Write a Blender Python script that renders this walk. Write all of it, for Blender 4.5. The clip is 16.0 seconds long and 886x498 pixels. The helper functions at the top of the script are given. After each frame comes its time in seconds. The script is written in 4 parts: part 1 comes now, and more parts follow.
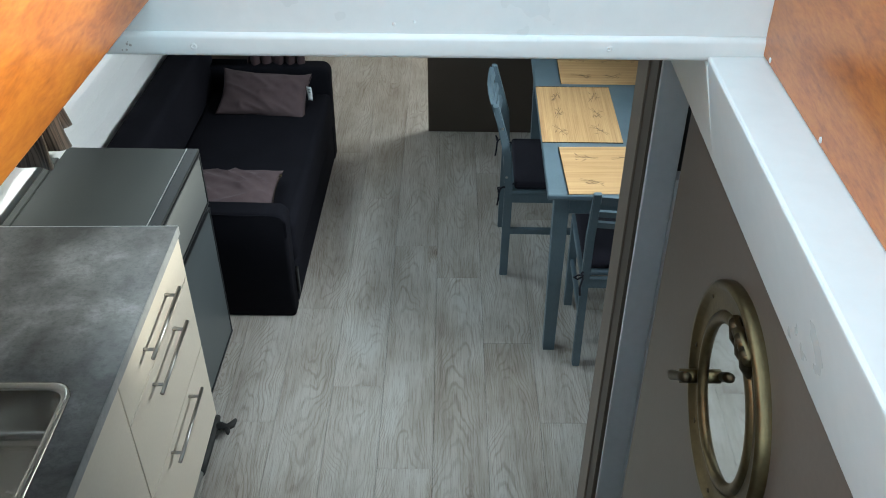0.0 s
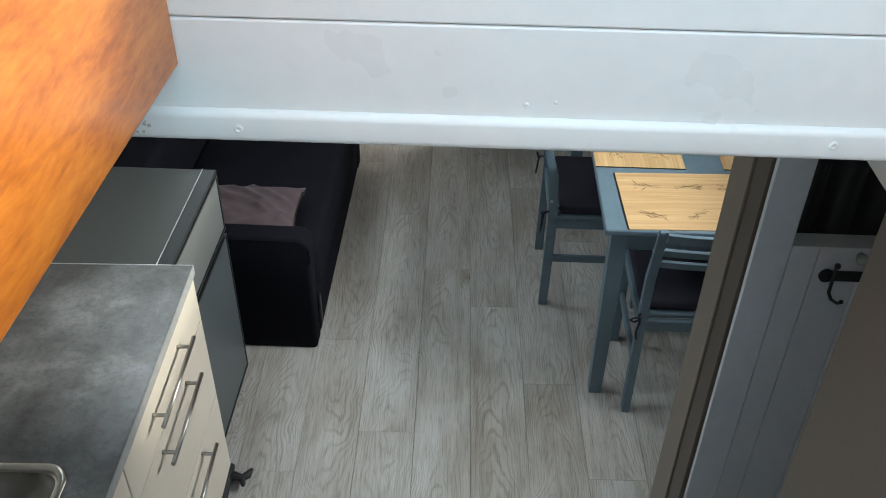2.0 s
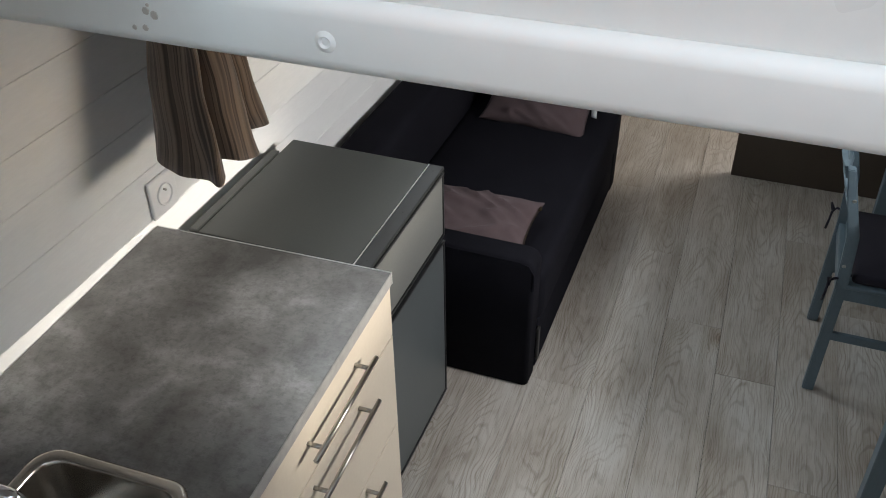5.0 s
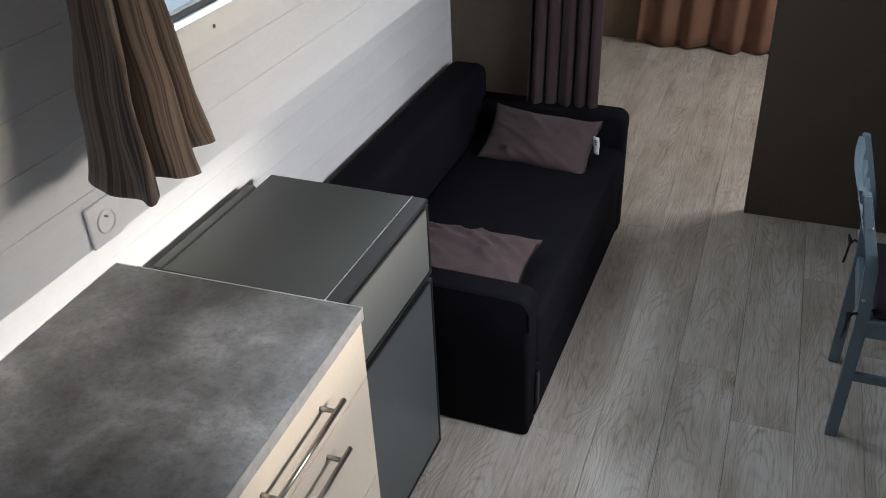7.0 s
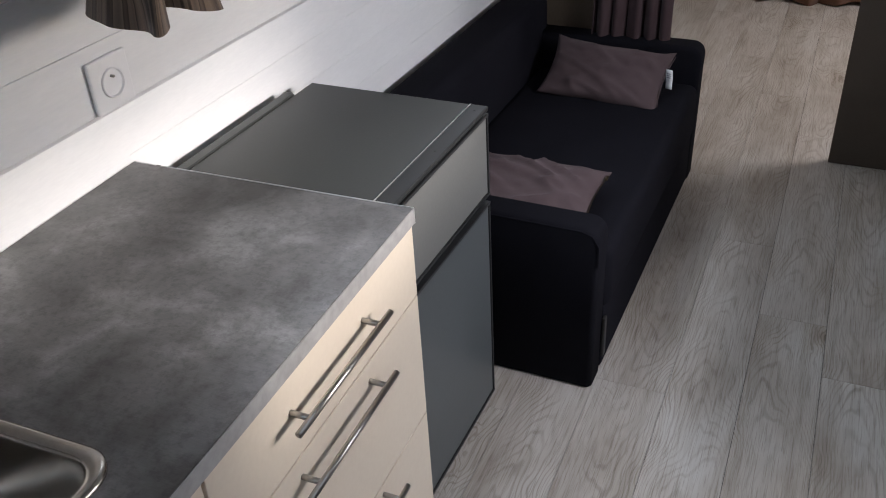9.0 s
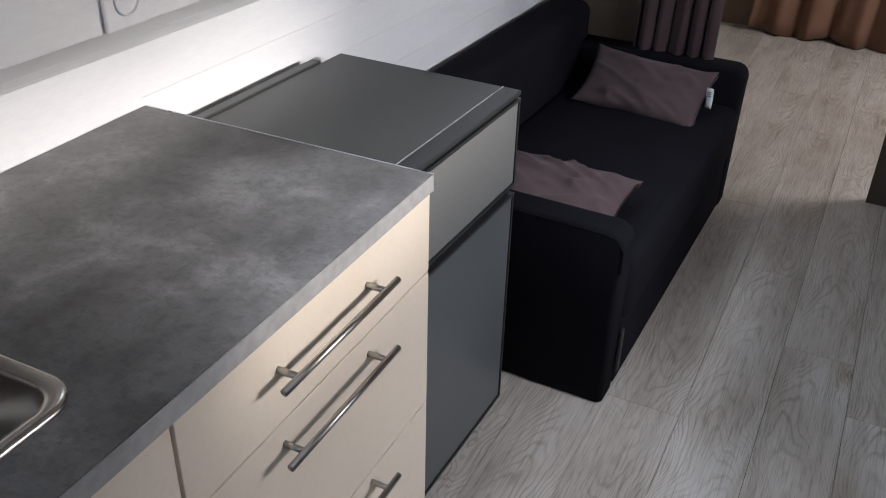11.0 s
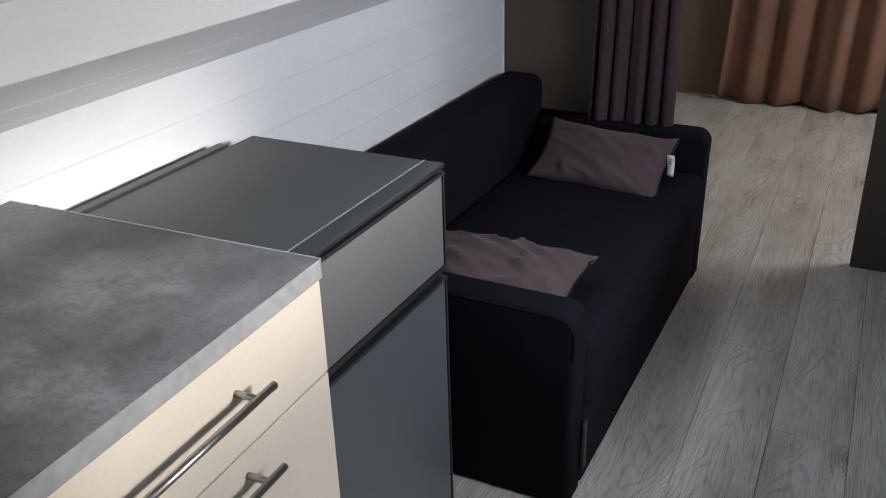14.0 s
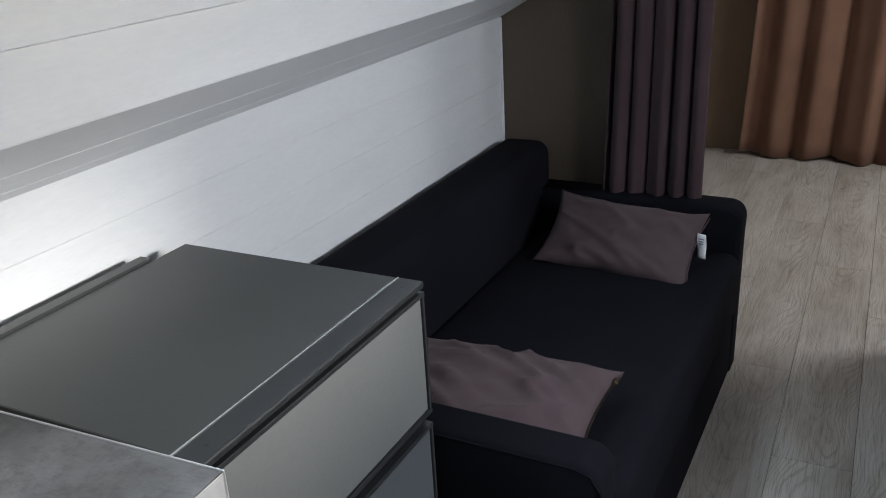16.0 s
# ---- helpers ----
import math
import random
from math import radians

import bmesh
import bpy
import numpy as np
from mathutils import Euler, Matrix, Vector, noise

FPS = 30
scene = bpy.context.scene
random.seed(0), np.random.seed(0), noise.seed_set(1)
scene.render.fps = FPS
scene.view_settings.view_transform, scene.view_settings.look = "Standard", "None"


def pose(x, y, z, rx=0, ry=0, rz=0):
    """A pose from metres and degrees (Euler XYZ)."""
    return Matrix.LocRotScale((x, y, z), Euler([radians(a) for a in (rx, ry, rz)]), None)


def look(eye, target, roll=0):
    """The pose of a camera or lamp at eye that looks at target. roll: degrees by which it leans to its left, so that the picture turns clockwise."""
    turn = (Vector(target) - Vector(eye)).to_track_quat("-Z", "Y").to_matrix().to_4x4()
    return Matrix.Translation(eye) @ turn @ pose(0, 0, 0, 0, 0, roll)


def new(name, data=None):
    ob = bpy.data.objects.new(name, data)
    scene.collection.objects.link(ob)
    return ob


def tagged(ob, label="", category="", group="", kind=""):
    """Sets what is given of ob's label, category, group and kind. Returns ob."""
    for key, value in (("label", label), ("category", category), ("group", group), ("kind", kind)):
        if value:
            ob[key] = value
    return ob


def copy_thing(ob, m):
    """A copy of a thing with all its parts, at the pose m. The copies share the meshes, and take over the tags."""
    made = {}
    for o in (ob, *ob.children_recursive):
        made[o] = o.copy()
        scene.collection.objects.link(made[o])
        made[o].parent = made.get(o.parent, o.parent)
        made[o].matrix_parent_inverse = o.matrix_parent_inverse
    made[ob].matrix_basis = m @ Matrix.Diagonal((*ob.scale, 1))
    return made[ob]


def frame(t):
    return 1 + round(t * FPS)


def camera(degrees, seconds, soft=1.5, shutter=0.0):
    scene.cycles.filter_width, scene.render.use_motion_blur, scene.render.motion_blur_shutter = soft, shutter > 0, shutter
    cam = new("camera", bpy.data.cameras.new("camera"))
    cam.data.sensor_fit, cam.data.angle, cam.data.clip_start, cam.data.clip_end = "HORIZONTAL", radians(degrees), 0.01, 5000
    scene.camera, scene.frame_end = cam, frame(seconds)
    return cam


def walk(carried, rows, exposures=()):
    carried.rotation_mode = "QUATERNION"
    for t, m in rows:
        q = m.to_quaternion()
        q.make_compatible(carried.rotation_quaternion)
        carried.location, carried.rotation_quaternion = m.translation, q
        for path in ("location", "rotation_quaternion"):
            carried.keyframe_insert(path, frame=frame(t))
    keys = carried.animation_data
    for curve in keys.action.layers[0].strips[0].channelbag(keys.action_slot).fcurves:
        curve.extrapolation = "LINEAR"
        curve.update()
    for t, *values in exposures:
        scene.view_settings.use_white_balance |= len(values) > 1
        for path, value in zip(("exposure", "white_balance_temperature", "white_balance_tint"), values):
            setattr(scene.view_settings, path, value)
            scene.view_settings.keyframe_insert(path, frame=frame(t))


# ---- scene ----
cam = camera(52.7, 16.0, soft=1.0)
ROWS = [
    (0, (0.029, 0.061, 2.4), (-0.019, 1.672, 1.216), -0.1),
    (0.5, (-0.002, 0.18, 2.393), (-0.034, 1.803, 1.224), 0.3),
    (1, (-0.045, 0.302, 2.355), (-0.075, 1.894, 1.144), 0.5),
    (1.5, (-0.081, 0.365, 2.351), (-0.102, 1.938, 1.117), 0.9),
    (2, (-0.104, 0.411, 2.339), (-0.161, 2.003, 1.128), 0.8),
    (2.5, (-0.083, 0.515, 2.312), (-0.252, 2.094, 1.095), 0.1),
    (3, (-0.081, 0.636, 2.264), (-0.462, 2.142, 1.005), -0.6),
    (3.5, (-0.1, 0.685, 2.235), (-0.594, 2.144, 0.96), -2.3),
    (4, (-0.109, 0.74, 2.171), (-0.631, 2.236, 0.951), -2.2),
    (4.5, (-0.134, 0.783, 2.103), (-0.659, 2.288, 0.894), -1.6),
    (5, (-0.147, 0.791, 2.091), (-0.732, 2.298, 0.913), -0.9),
    (7.5, (-0.082, 0.96, 1.873), (-0.745, 2.539, 0.84), -3.0),
    (8, (-0.146, 0.996, 1.787), (-0.782, 2.609, 0.791), -4.4),
    (8.5, (-0.178, 1.003, 1.739), (-0.834, 2.559, 0.668), -5.0),
    (9, (-0.188, 1.027, 1.666), (-0.93, 2.536, 0.583), -3.4),
    (11.5, (-0.22, 1.071, 1.514), (-1.007, 2.599, 0.491), 1.7),
    (12, (-0.248, 1.09, 1.469), (-1.058, 2.576, 0.402), 1.4),
    (12.5, (-0.232, 1.132, 1.393), (-1.185, 2.514, 0.306), -0.1),
    (13, (-0.185, 1.202, 1.424), (-1.087, 2.653, 0.384), 0.9),
    (13.5, (-0.135, 1.237, 1.46), (-1.056, 2.768, 0.561), -2.1),
    (14, (-0.15, 1.288, 1.431), (-0.986, 2.893, 0.58), -1.8),
    (14.5, (-0.282, 1.411, 1.361), (-1.131, 3.035, 0.559), -2.2),
    (15, (-0.321, 1.489, 1.36), (-1.195, 3.081, 0.522), -2.4),
    (15.5, (-0.306, 1.585, 1.375), (-1.145, 3.204, 0.554), -3.4),
    (16, (-0.299, 1.686, 1.389), (-1.172, 3.32, 0.635), -3.4),
]
EXPOSURES = [(0.0, 1.8, 6050, -1), (2.0, 1.75, 6300, 3), (3.0, 1.7, 6800, 8), (4.5, 1.6, 6850, 10), (7.5, 1.6, 6450, 13), (9.0, 1.6, 6450, 16), (12.5, 1.6, 6250, 14), (16.0, 1.5, 6150, 10)]
walk(cam, [(t, look(eye, target, roll)) for t, eye, target, roll in ROWS], EXPOSURES)

# ---- world and light ----
world = bpy.data.worlds.new("sky")
scene.world = world
world.use_nodes = True
wn = world.node_tree
sky = wn.nodes.new("ShaderNodeTexSky")
sky.sky_type, sky.sun_disc = "NISHITA", False
sky.sun_elevation, sky.sun_rotation = radians(16), radians(79)
# thin even cloud over a low sun
veil = wn.nodes.new("ShaderNodeMix")
veil.data_type = "RGBA"
veil.inputs[0].default_value = 0.75
veil.inputs[7].default_value = (1.22, 1.38, 1.44, 1)
wn.links.new(sky.outputs[0], veil.inputs[6])
wn.links.new(veil.outputs[2], wn.nodes["Background"].inputs[0])
wn.nodes["Background"].inputs[1].default_value = 0.42

sun = new("sun", bpy.data.lights.new("sun", "SUN"))
sun.data.energy, sun.data.angle, sun.data.color = 1.4, radians(9), (1.0, 0.94, 0.83)
sun.matrix_world = look((5.0, 1.0, 2.98), (0, 0, 1.5))


def window_light(name, eye, target, w, h, power, colour):
    lamp = new(name, bpy.data.lights.new(name, "AREA"))
    lamp.data.shape, lamp.data.size, lamp.data.size_y = "RECTANGLE", w, h
    lamp.data.energy, lamp.data.color = power, colour
    lamp.matrix_world = look(eye, target)
    return lamp


dining = window_light("daylight_dining_window", (1.15, 2.80, 1.55), (-1.4, 3.0, 0.25), 1.2, 0.26, 4.1, (0.97, 0.975, 1.0))
dining.data.spread = radians(90)
cabin = window_light("daylight_cabin_window", (1.15, 5.37, 1.52), (-0.6, 5.37, -0.4), 1.1, 0.26, 11.0, (1.0, 0.97, 0.92))
port = window_light("daylight_port_window", (-1.15, 2.42, 1.60), (0.4, 2.35, 0.0), 0.60, 0.28, 1.0, (0.84, 0.93, 1.0))
port.data.spread = radians(120)
# fill lamp added to brighten the floor; no window is known here
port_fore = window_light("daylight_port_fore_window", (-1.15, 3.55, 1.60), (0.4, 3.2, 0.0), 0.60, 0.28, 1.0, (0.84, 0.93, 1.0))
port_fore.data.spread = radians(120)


# ---- materials ----
def material(name, rough=0.5, metal=0.0):
    m = bpy.data.materials.new(name)
    m.use_nodes = True
    nt = m.node_tree
    b = nt.nodes["Principled BSDF"]
    b.inputs["Roughness"].default_value, b.inputs["Metallic"].default_value = rough, metal
    return m, nt, b


def node(nt, kind, **values):
    n = nt.nodes.new("ShaderNode" + kind)
    for k, v in values.items():
        n.inputs[k.replace("_", " ")].default_value = v
    return n


def coords(nt, scale=(1, 1, 1), vary=0.0, uv=False):
    """Object or cloth coordinates, scaled; vary shifts them for each object."""
    tc = nt.nodes.new("ShaderNodeTexCoord")
    out = tc.outputs["UV" if uv else "Object"]
    if vary:
        info = nt.nodes.new("ShaderNodeObjectInfo")
        mul = nt.nodes.new("ShaderNodeVectorMath")
        mul.operation = "MULTIPLY"
        mul.inputs[1].default_value = (vary, vary * 1.7, vary * 0.6)
        nt.links.new(info.outputs["Random"], mul.inputs[0])
        add = nt.nodes.new("ShaderNodeVectorMath")
        nt.links.new(out, add.inputs[0])
        nt.links.new(mul.outputs[0], add.inputs[1])
        out = add.outputs[0]
    mp = nt.nodes.new("ShaderNodeMapping")
    mp.inputs["Scale"].default_value = scale
    nt.links.new(out, mp.inputs[0])
    return mp.outputs[0]


def ramp(nt, fac, stops):
    r = nt.nodes.new("ShaderNodeValToRGB")
    els = r.color_ramp.elements
    while len(els) < len(stops):
        els.new(0.5)
    for e, (p, c) in zip(els, stops):
        e.position, e.color = p, (*c, 1)
    nt.links.new(fac, r.inputs[0])
    return r.outputs[0]


def mix(nt, fac, a, b, how="MIX"):
    m = nt.nodes.new("ShaderNodeMix")
    m.data_type, m.blend_type = "RGBA", how
    if isinstance(fac, float):
        m.inputs[0].default_value = fac
    else:
        nt.links.new(fac, m.inputs[0])
    for i, v in ((6, a), (7, b)):
        if isinstance(v, tuple):
            m.inputs[i].default_value = (*v, 1)
        else:
            nt.links.new(v, m.inputs[i])
    return m.outputs[2]


def bump(nt, b, height, strength, distance=0.002):
    n = node(nt, "Bump", Strength=strength, Distance=distance)
    nt.links.new(height, n.inputs["Height"])
    nt.links.new(n.outputs[0], b.inputs["Normal"])


def noise_of(nt, vec, scale, detail=4.0, rough=0.55, dist=0.0):
    n = node(nt, "TexNoise", Scale=scale, Detail=detail, Roughness=rough, Distortion=dist)
    nt.links.new(vec, n.inputs["Vector"])
    return n.outputs["Fac"]


def surface(name, dark, light, rough=0.5, metal=0.0, big=3.0, fine=60.0, relief=0.15, spread=0.5, stretch=(1, 1, 1), gloss_vary=0.08, vary=0.0):
    """A surface of two tones with large patches, fine grain, uneven gloss and relief."""
    m, nt, b = material(name, rough, metal)
    v = coords(nt, stretch, vary)
    large, small = noise_of(nt, v, big), noise_of(nt, v, fine, 3.0)
    tone = mix(nt, 0.4, large, small)
    c = ramp(nt, tone, [(0.5 - spread / 2, dark), (0.5 + spread / 2, light)])
    nt.links.new(c, b.inputs["Base Color"])
    rr = node(nt, "MapRange", To_Min=max(0.02, rough - gloss_vary), To_Max=min(1, rough + gloss_vary))
    nt.links.new(large, rr.inputs["Value"])
    nt.links.new(rr.outputs[0], b.inputs["Roughness"])
    if relief:
        bump(nt, b, small, relief)
    return m


def cloth(name, dark, light, thread=900.0, rough=0.95, sheen=0.06, gloss=0.15):
    m, nt, b = material(name, rough)
    v = coords(nt)
    large, weave = noise_of(nt, v, 5.0), noise_of(nt, v, thread, 2.0)
    c = ramp(nt, mix(nt, 0.5, large, weave), [(0.3, dark), (0.7, light)])
    nt.links.new(c, b.inputs["Base Color"])
    b.inputs["Specular IOR Level"].default_value = gloss
    b.inputs["Sheen Weight"].default_value = sheen
    b.inputs["Sheen Roughness"].default_value = 0.5
    bump(nt, b, weave, 0.35, 0.001)
    return m


def math_node(nt, op, a, b=None):
    n = nt.nodes.new("ShaderNodeMath")
    n.operation = op
    for k, v in ((0, a), (1, b)):
        if v is None:
            continue
        if isinstance(v, (int, float)):
            n.inputs[k].default_value = v
        else:
            nt.links.new(v, n.inputs[k])
    return n.outputs[0]


def scaled(nt, vec, scale):
    mp = nt.nodes.new("ShaderNodeMapping")
    mp.inputs["Scale"].default_value = scale
    nt.links.new(vec, mp.inputs[0])
    return mp.outputs[0]


def floor_wood():
    """Grey oak planks: nested arches down each plank, side fibres, a few knots, cloudy tone."""
    m, nt, b = material("grey_oak_laminate", 0.42)
    long = coords(nt, (1, 1, 1), 37.0)
    info = nt.nodes.new("ShaderNodeObjectInfo")
    own = nt.nodes.new("ShaderNodeSeparateXYZ")
    nt.links.new(nt.nodes.new("ShaderNodeTexCoord").outputs["Object"], own.inputs[0])
    sway = noise_of(nt, scaled(nt, long, (0.6, 2.2, 1.0)), 1.0, 2.0, 0.5)
    warp = noise_of(nt, scaled(nt, long, (9.0, 2.2, 9.0)), 1.0, 3.0, 0.5)
    # distance from the plank's swaying heart, and the arches that it makes
    heart = math_node(nt, "ADD", own.outputs["X"], math_node(nt, "MULTIPLY", math_node(nt, "SUBTRACT", sway, 0.5), 0.22))
    side = math_node(nt, "MULTIPLY", math_node(nt, "MULTIPLY", heart, heart), 62.0)
    run = math_node(nt, "MULTIPLY", own.outputs["Y"], math_node(nt, "SUBTRACT", math_node(nt, "MULTIPLY", math_node(nt, "GREATER_THAN", info.outputs["Random"], 0.5), 2.0), 1.0))
    arch = math_node(nt, "ADD", math_node(nt, "ADD", run, side), math_node(nt, "MULTIPLY", warp, 0.60))
    # knots, drawn out along the plank, pull the lines round them
    vor = node(nt, "TexVoronoi", Scale=1.0, Randomness=1.0)
    bend = node(nt, "TexNoise", Scale=1.0, Detail=3.0)
    nt.links.new(scaled(nt, long, (17.0, 8.0, 17.0)), bend.inputs["Vector"])
    shift = nt.nodes.new("ShaderNodeVectorMath")
    shift.operation = "MULTIPLY_ADD"
    shift.inputs[1].default_value = (0.34, 0.34, 0.34)
    nt.links.new(bend.outputs["Color"], shift.inputs[0])
    nt.links.new(scaled(nt, long, (5.0, 2.0, 5.0)), shift.inputs[2])
    nt.links.new(shift.outputs[0], vor.inputs["Vector"])
    d = vor.outputs["Distance"]
    near = ramp(nt, d, [(0.0, (1, 1, 1)), (0.32, (0, 0, 0))])
    some = ramp(nt, vor.outputs["Color"], [(0.50, (0, 0, 0)), (0.62, (1, 1, 1))])
    pull = mix(nt, 1.0, near, some, "MULTIPLY")
    phase = math_node(nt, "ADD", math_node(nt, "MULTIPLY", arch, 66.0), math_node(nt, "MULTIPLY", pull, 34.0))
    rings = math_node(nt, "SINE", phase)
    fibre = noise_of(nt, scaled(nt, long, (300.0, 9.0, 300.0)), 1.0, 4.0, 0.7)
    broad = noise_of(nt, scaled(nt, long, (46.0, 2.4, 46.0)), 1.0, 4.0, 0.65)
    cloud = noise_of(nt, scaled(nt, long, (6.0, 2.4, 6.0)), 1.0, 4.0)
    where = noise_of(nt, scaled(nt, long, (9.0, 2.6, 9.0)), 1.0, 3.0)
    base = ramp(nt, cloud, [(0.30, (0.36, 0.325, 0.29)), (0.5, (0.465, 0.44, 0.41)), (0.70, (0.555, 0.545, 0.525))])
    lines = ramp(nt, rings, [(0.10, (1.05, 1.05, 1.05)), (0.45, (0.98, 0.975, 0.97)), (0.95, (0.66, 0.62, 0.575))])
    strong = ramp(nt, where, [(0.38, (0.05, 0.05, 0.05)), (0.66, (0.75, 0.75, 0.75))])
    strong = mix(nt, 1.0, strong, pull, "ADD")
    fib = ramp(nt, fibre, [(0.36, (0.62, 0.58, 0.54)), (0.50, (1.02, 1.02, 1.02))])
    bro = ramp(nt, broad, [(0.30, (0.78, 0.75, 0.71)), (0.55, (1, 1, 1))])
    knot = ramp(nt, d, [(0.015, (0.50, 0.42, 0.35)), (0.07, (0.74, 0.68, 0.62)), (0.24, (1, 1, 1))])
    c = mix(nt, strong, base, mix(nt, 1.0, base, lines, "MULTIPLY"))
    c = mix(nt, 0.85, mix(nt, 0.8, c, fib, "MULTIPLY"), bro, "MULTIPLY")
    c = mix(nt, math_node(nt, "MULTIPLY", some, 0.9), c, mix(nt, 1.0, c, knot, "MULTIPLY"))
    shade = ramp(nt, info.outputs["Random"], [(0.0, (0.95, 0.945, 0.93)), (1.0, (1.06, 1.065, 1.07))])
    nt.links.new(mix(nt, 1.0, c, shade, "MULTIPLY"), b.inputs["Base Color"])
    rr = node(nt, "MapRange", To_Min=0.36, To_Max=0.52)
    nt.links.new(fibre, rr.inputs["Value"])
    nt.links.new(rr.outputs[0], b.inputs["Roughness"])
    bump(nt, b, fibre, 0.14, 0.001)
    return m


def varnished_wood():
    m, nt, b = material("varnished_mahogany", 0.32)
    v = coords(nt, (16, 4.0, 16))
    grain = noise_of(nt, v, 3.0, 6.0, 0.65, 0.6)
    flecks = noise_of(nt, coords(nt, (240, 60, 240)), 1.0, 3.0)
    c = ramp(nt, mix(nt, 0.32, grain, flecks), [(0.34, (0.30, 0.072, 0.009)), (0.5, (0.47, 0.140, 0.016)), (0.66, (0.58, 0.205, 0.028))])
    patch = noise_of(nt, coords(nt), 4.0, 3.0)
    c = mix(nt, 0.5, c, ramp(nt, patch, [(0.35, (0.75, 0.7, 0.6)), (0.65, (1, 1, 1))]), "MULTIPLY")
    nt.links.new(c, b.inputs["Base Color"])
    b.inputs["Coat Weight"].default_value, b.inputs["Coat Roughness"].default_value = 0.3, 0.18
    bump(nt, b, flecks, 0.08, 0.0006)
    return m


def concrete_laminate():
    m, nt, b = material("dark_concrete_laminate", 0.36)
    v = coords(nt)
    clouds = noise_of(nt, v, 6.5, 7.0, 0.62, 0.25)
    broad = noise_of(nt, v, 2.2, 2.0)
    specks = noise_of(nt, v, 75.0, 6.0, 0.7)
    brushed = noise_of(nt, coords(nt, (60, 500, 60)), 1.0, 2.0)
    f = mix(nt, 0.35, clouds, broad)
    c = ramp(nt, f, [(0.36, (0.066, 0.064, 0.062)), (0.5, (0.150, 0.148, 0.147)), (0.64, (0.31, 0.31, 0.315))])
    c = mix(nt, 0.55, c, ramp(nt, specks, [(0.37, (0.48, 0.48, 0.48)), (0.53, (1, 1, 1))]), "MULTIPLY")
    c = mix(nt, 0.35, c, ramp(nt, brushed, [(0.35, (0.7, 0.7, 0.7)), (0.6, (1, 1, 1))]), "MULTIPLY")
    nt.links.new(c, b.inputs["Base Color"])
    rr = node(nt, "MapRange", To_Min=0.28, To_Max=0.46)
    nt.links.new(clouds, rr.inputs["Value"])
    nt.links.new(rr.outputs[0], b.inputs["Roughness"])
    bump(nt, b, specks, 0.12, 0.0008)
    return m


def striped_cloth():
    m, nt, b = material("brown_striped_curtain_cloth", 0.95)
    v = coords(nt, uv=True)
    sep = nt.nodes.new("ShaderNodeSeparateXYZ")
    nt.links.new(v, sep.inputs[0])
    wob = noise_of(nt, coords(nt, (3.2, 0.02, 1), uv=True), 9.0, 1.0, 0.5)
    fine = noise_of(nt, coords(nt, (1, 0.01, 1), uv=True), 160.0, 2.0)
    weave = noise_of(nt, coords(nt), 700.0, 2.0)
    c = ramp(nt, wob, [(0.36, (0.050, 0.035, 0.027)), (0.40, (0.13, 0.098, 0.077)), (0.48, (0.21, 0.158, 0.122)), (0.50, (0.050, 0.035, 0.027)), (0.54, (0.15, 0.115, 0.09)), (0.64, (0.25, 0.19, 0.15))])
    c = mix(nt, 0.6, c, ramp(nt, fine, [(0.35, (0.75, 0.73, 0.71)), (0.6, (1, 1, 1))]), "MULTIPLY")
    nt.links.new(c, b.inputs["Base Color"])
    b.inputs["Sheen Weight"].default_value = 0.25
    bump(nt, b, weave, 0.4, 0.001)
    return m


def bamboo():
    m, nt, b = material("woven_bamboo", 0.6)
    v = coords(nt)
    sticks = noise_of(nt, coords(nt, (3, 420, 1)), 1.0, 2.0)
    tone = noise_of(nt, coords(nt, (2, 60, 1)), 1.0, 4.0)
    c = ramp(nt, mix(nt, 0.5, sticks, tone), [(0.34, (0.33, 0.19, 0.08)), (0.5, (0.47, 0.30, 0.14)), (0.66, (0.56, 0.38, 0.19))])
    nt.links.new(c, b.inputs["Base Color"])
    bump(nt, b, sticks, 0.5, 0.001)
    return m


def glass_material():
    m, nt, b = material("window_glass", 0.0)
    b.inputs["Transmission Weight"].default_value = 1.0
    b.inputs["IOR"].default_value = 1.05
    return m


M_FLOOR = floor_wood()
M_WHITE = surface("white_painted_board", (0.70, 0.715, 0.73), (0.80, 0.81, 0.82), 0.38, big=2.5, fine=40, relief=0.06, stretch=(6, 1, 6))
M_GLOSSWHITE = surface("gloss_white_paint", (0.74, 0.765, 0.76), (0.82, 0.84, 0.835), 0.3, big=7, fine=50, relief=0.12)
# white paint toned down to grey: the partition's shade is in the colour
M_SHADEDWHITE = surface("white_partition_shade_toned", (0.50, 0.51, 0.52), (0.60, 0.61, 0.62), 0.45, big=3, fine=50, relief=0.06)
M_WOOD = varnished_wood()
M_TAUPE = surface("taupe_door_laminate", (0.135, 0.105, 0.085), (0.165, 0.130, 0.105), 0.42, big=3, fine=120, relief=0.05)
M_BULK = surface("brown_bulkhead_laminate", (0.075, 0.056, 0.040), (0.115, 0.088, 0.062), 0.6, big=4, fine=140, relief=0.08, stretch=(1, 1, 0.4))
M_PANELDARK = surface("dark_brown_panel", (0.056, 0.041, 0.030), (0.074, 0.056, 0.042), 0.5, big=4, fine=140, relief=0.06)
M_TOP = concrete_laminate()
M_EDGE = surface("worktop_edge_laminate", (0.20, 0.20, 0.20), (0.40, 0.40, 0.40), 0.4, big=9, fine=60, relief=0.06)
M_EDGESTRIP = surface("aluminium_edge_strip", (0.62, 0.63, 0.64), (0.75, 0.76, 0.77), 0.3, 0.7, big=12, fine=200, relief=0.03)
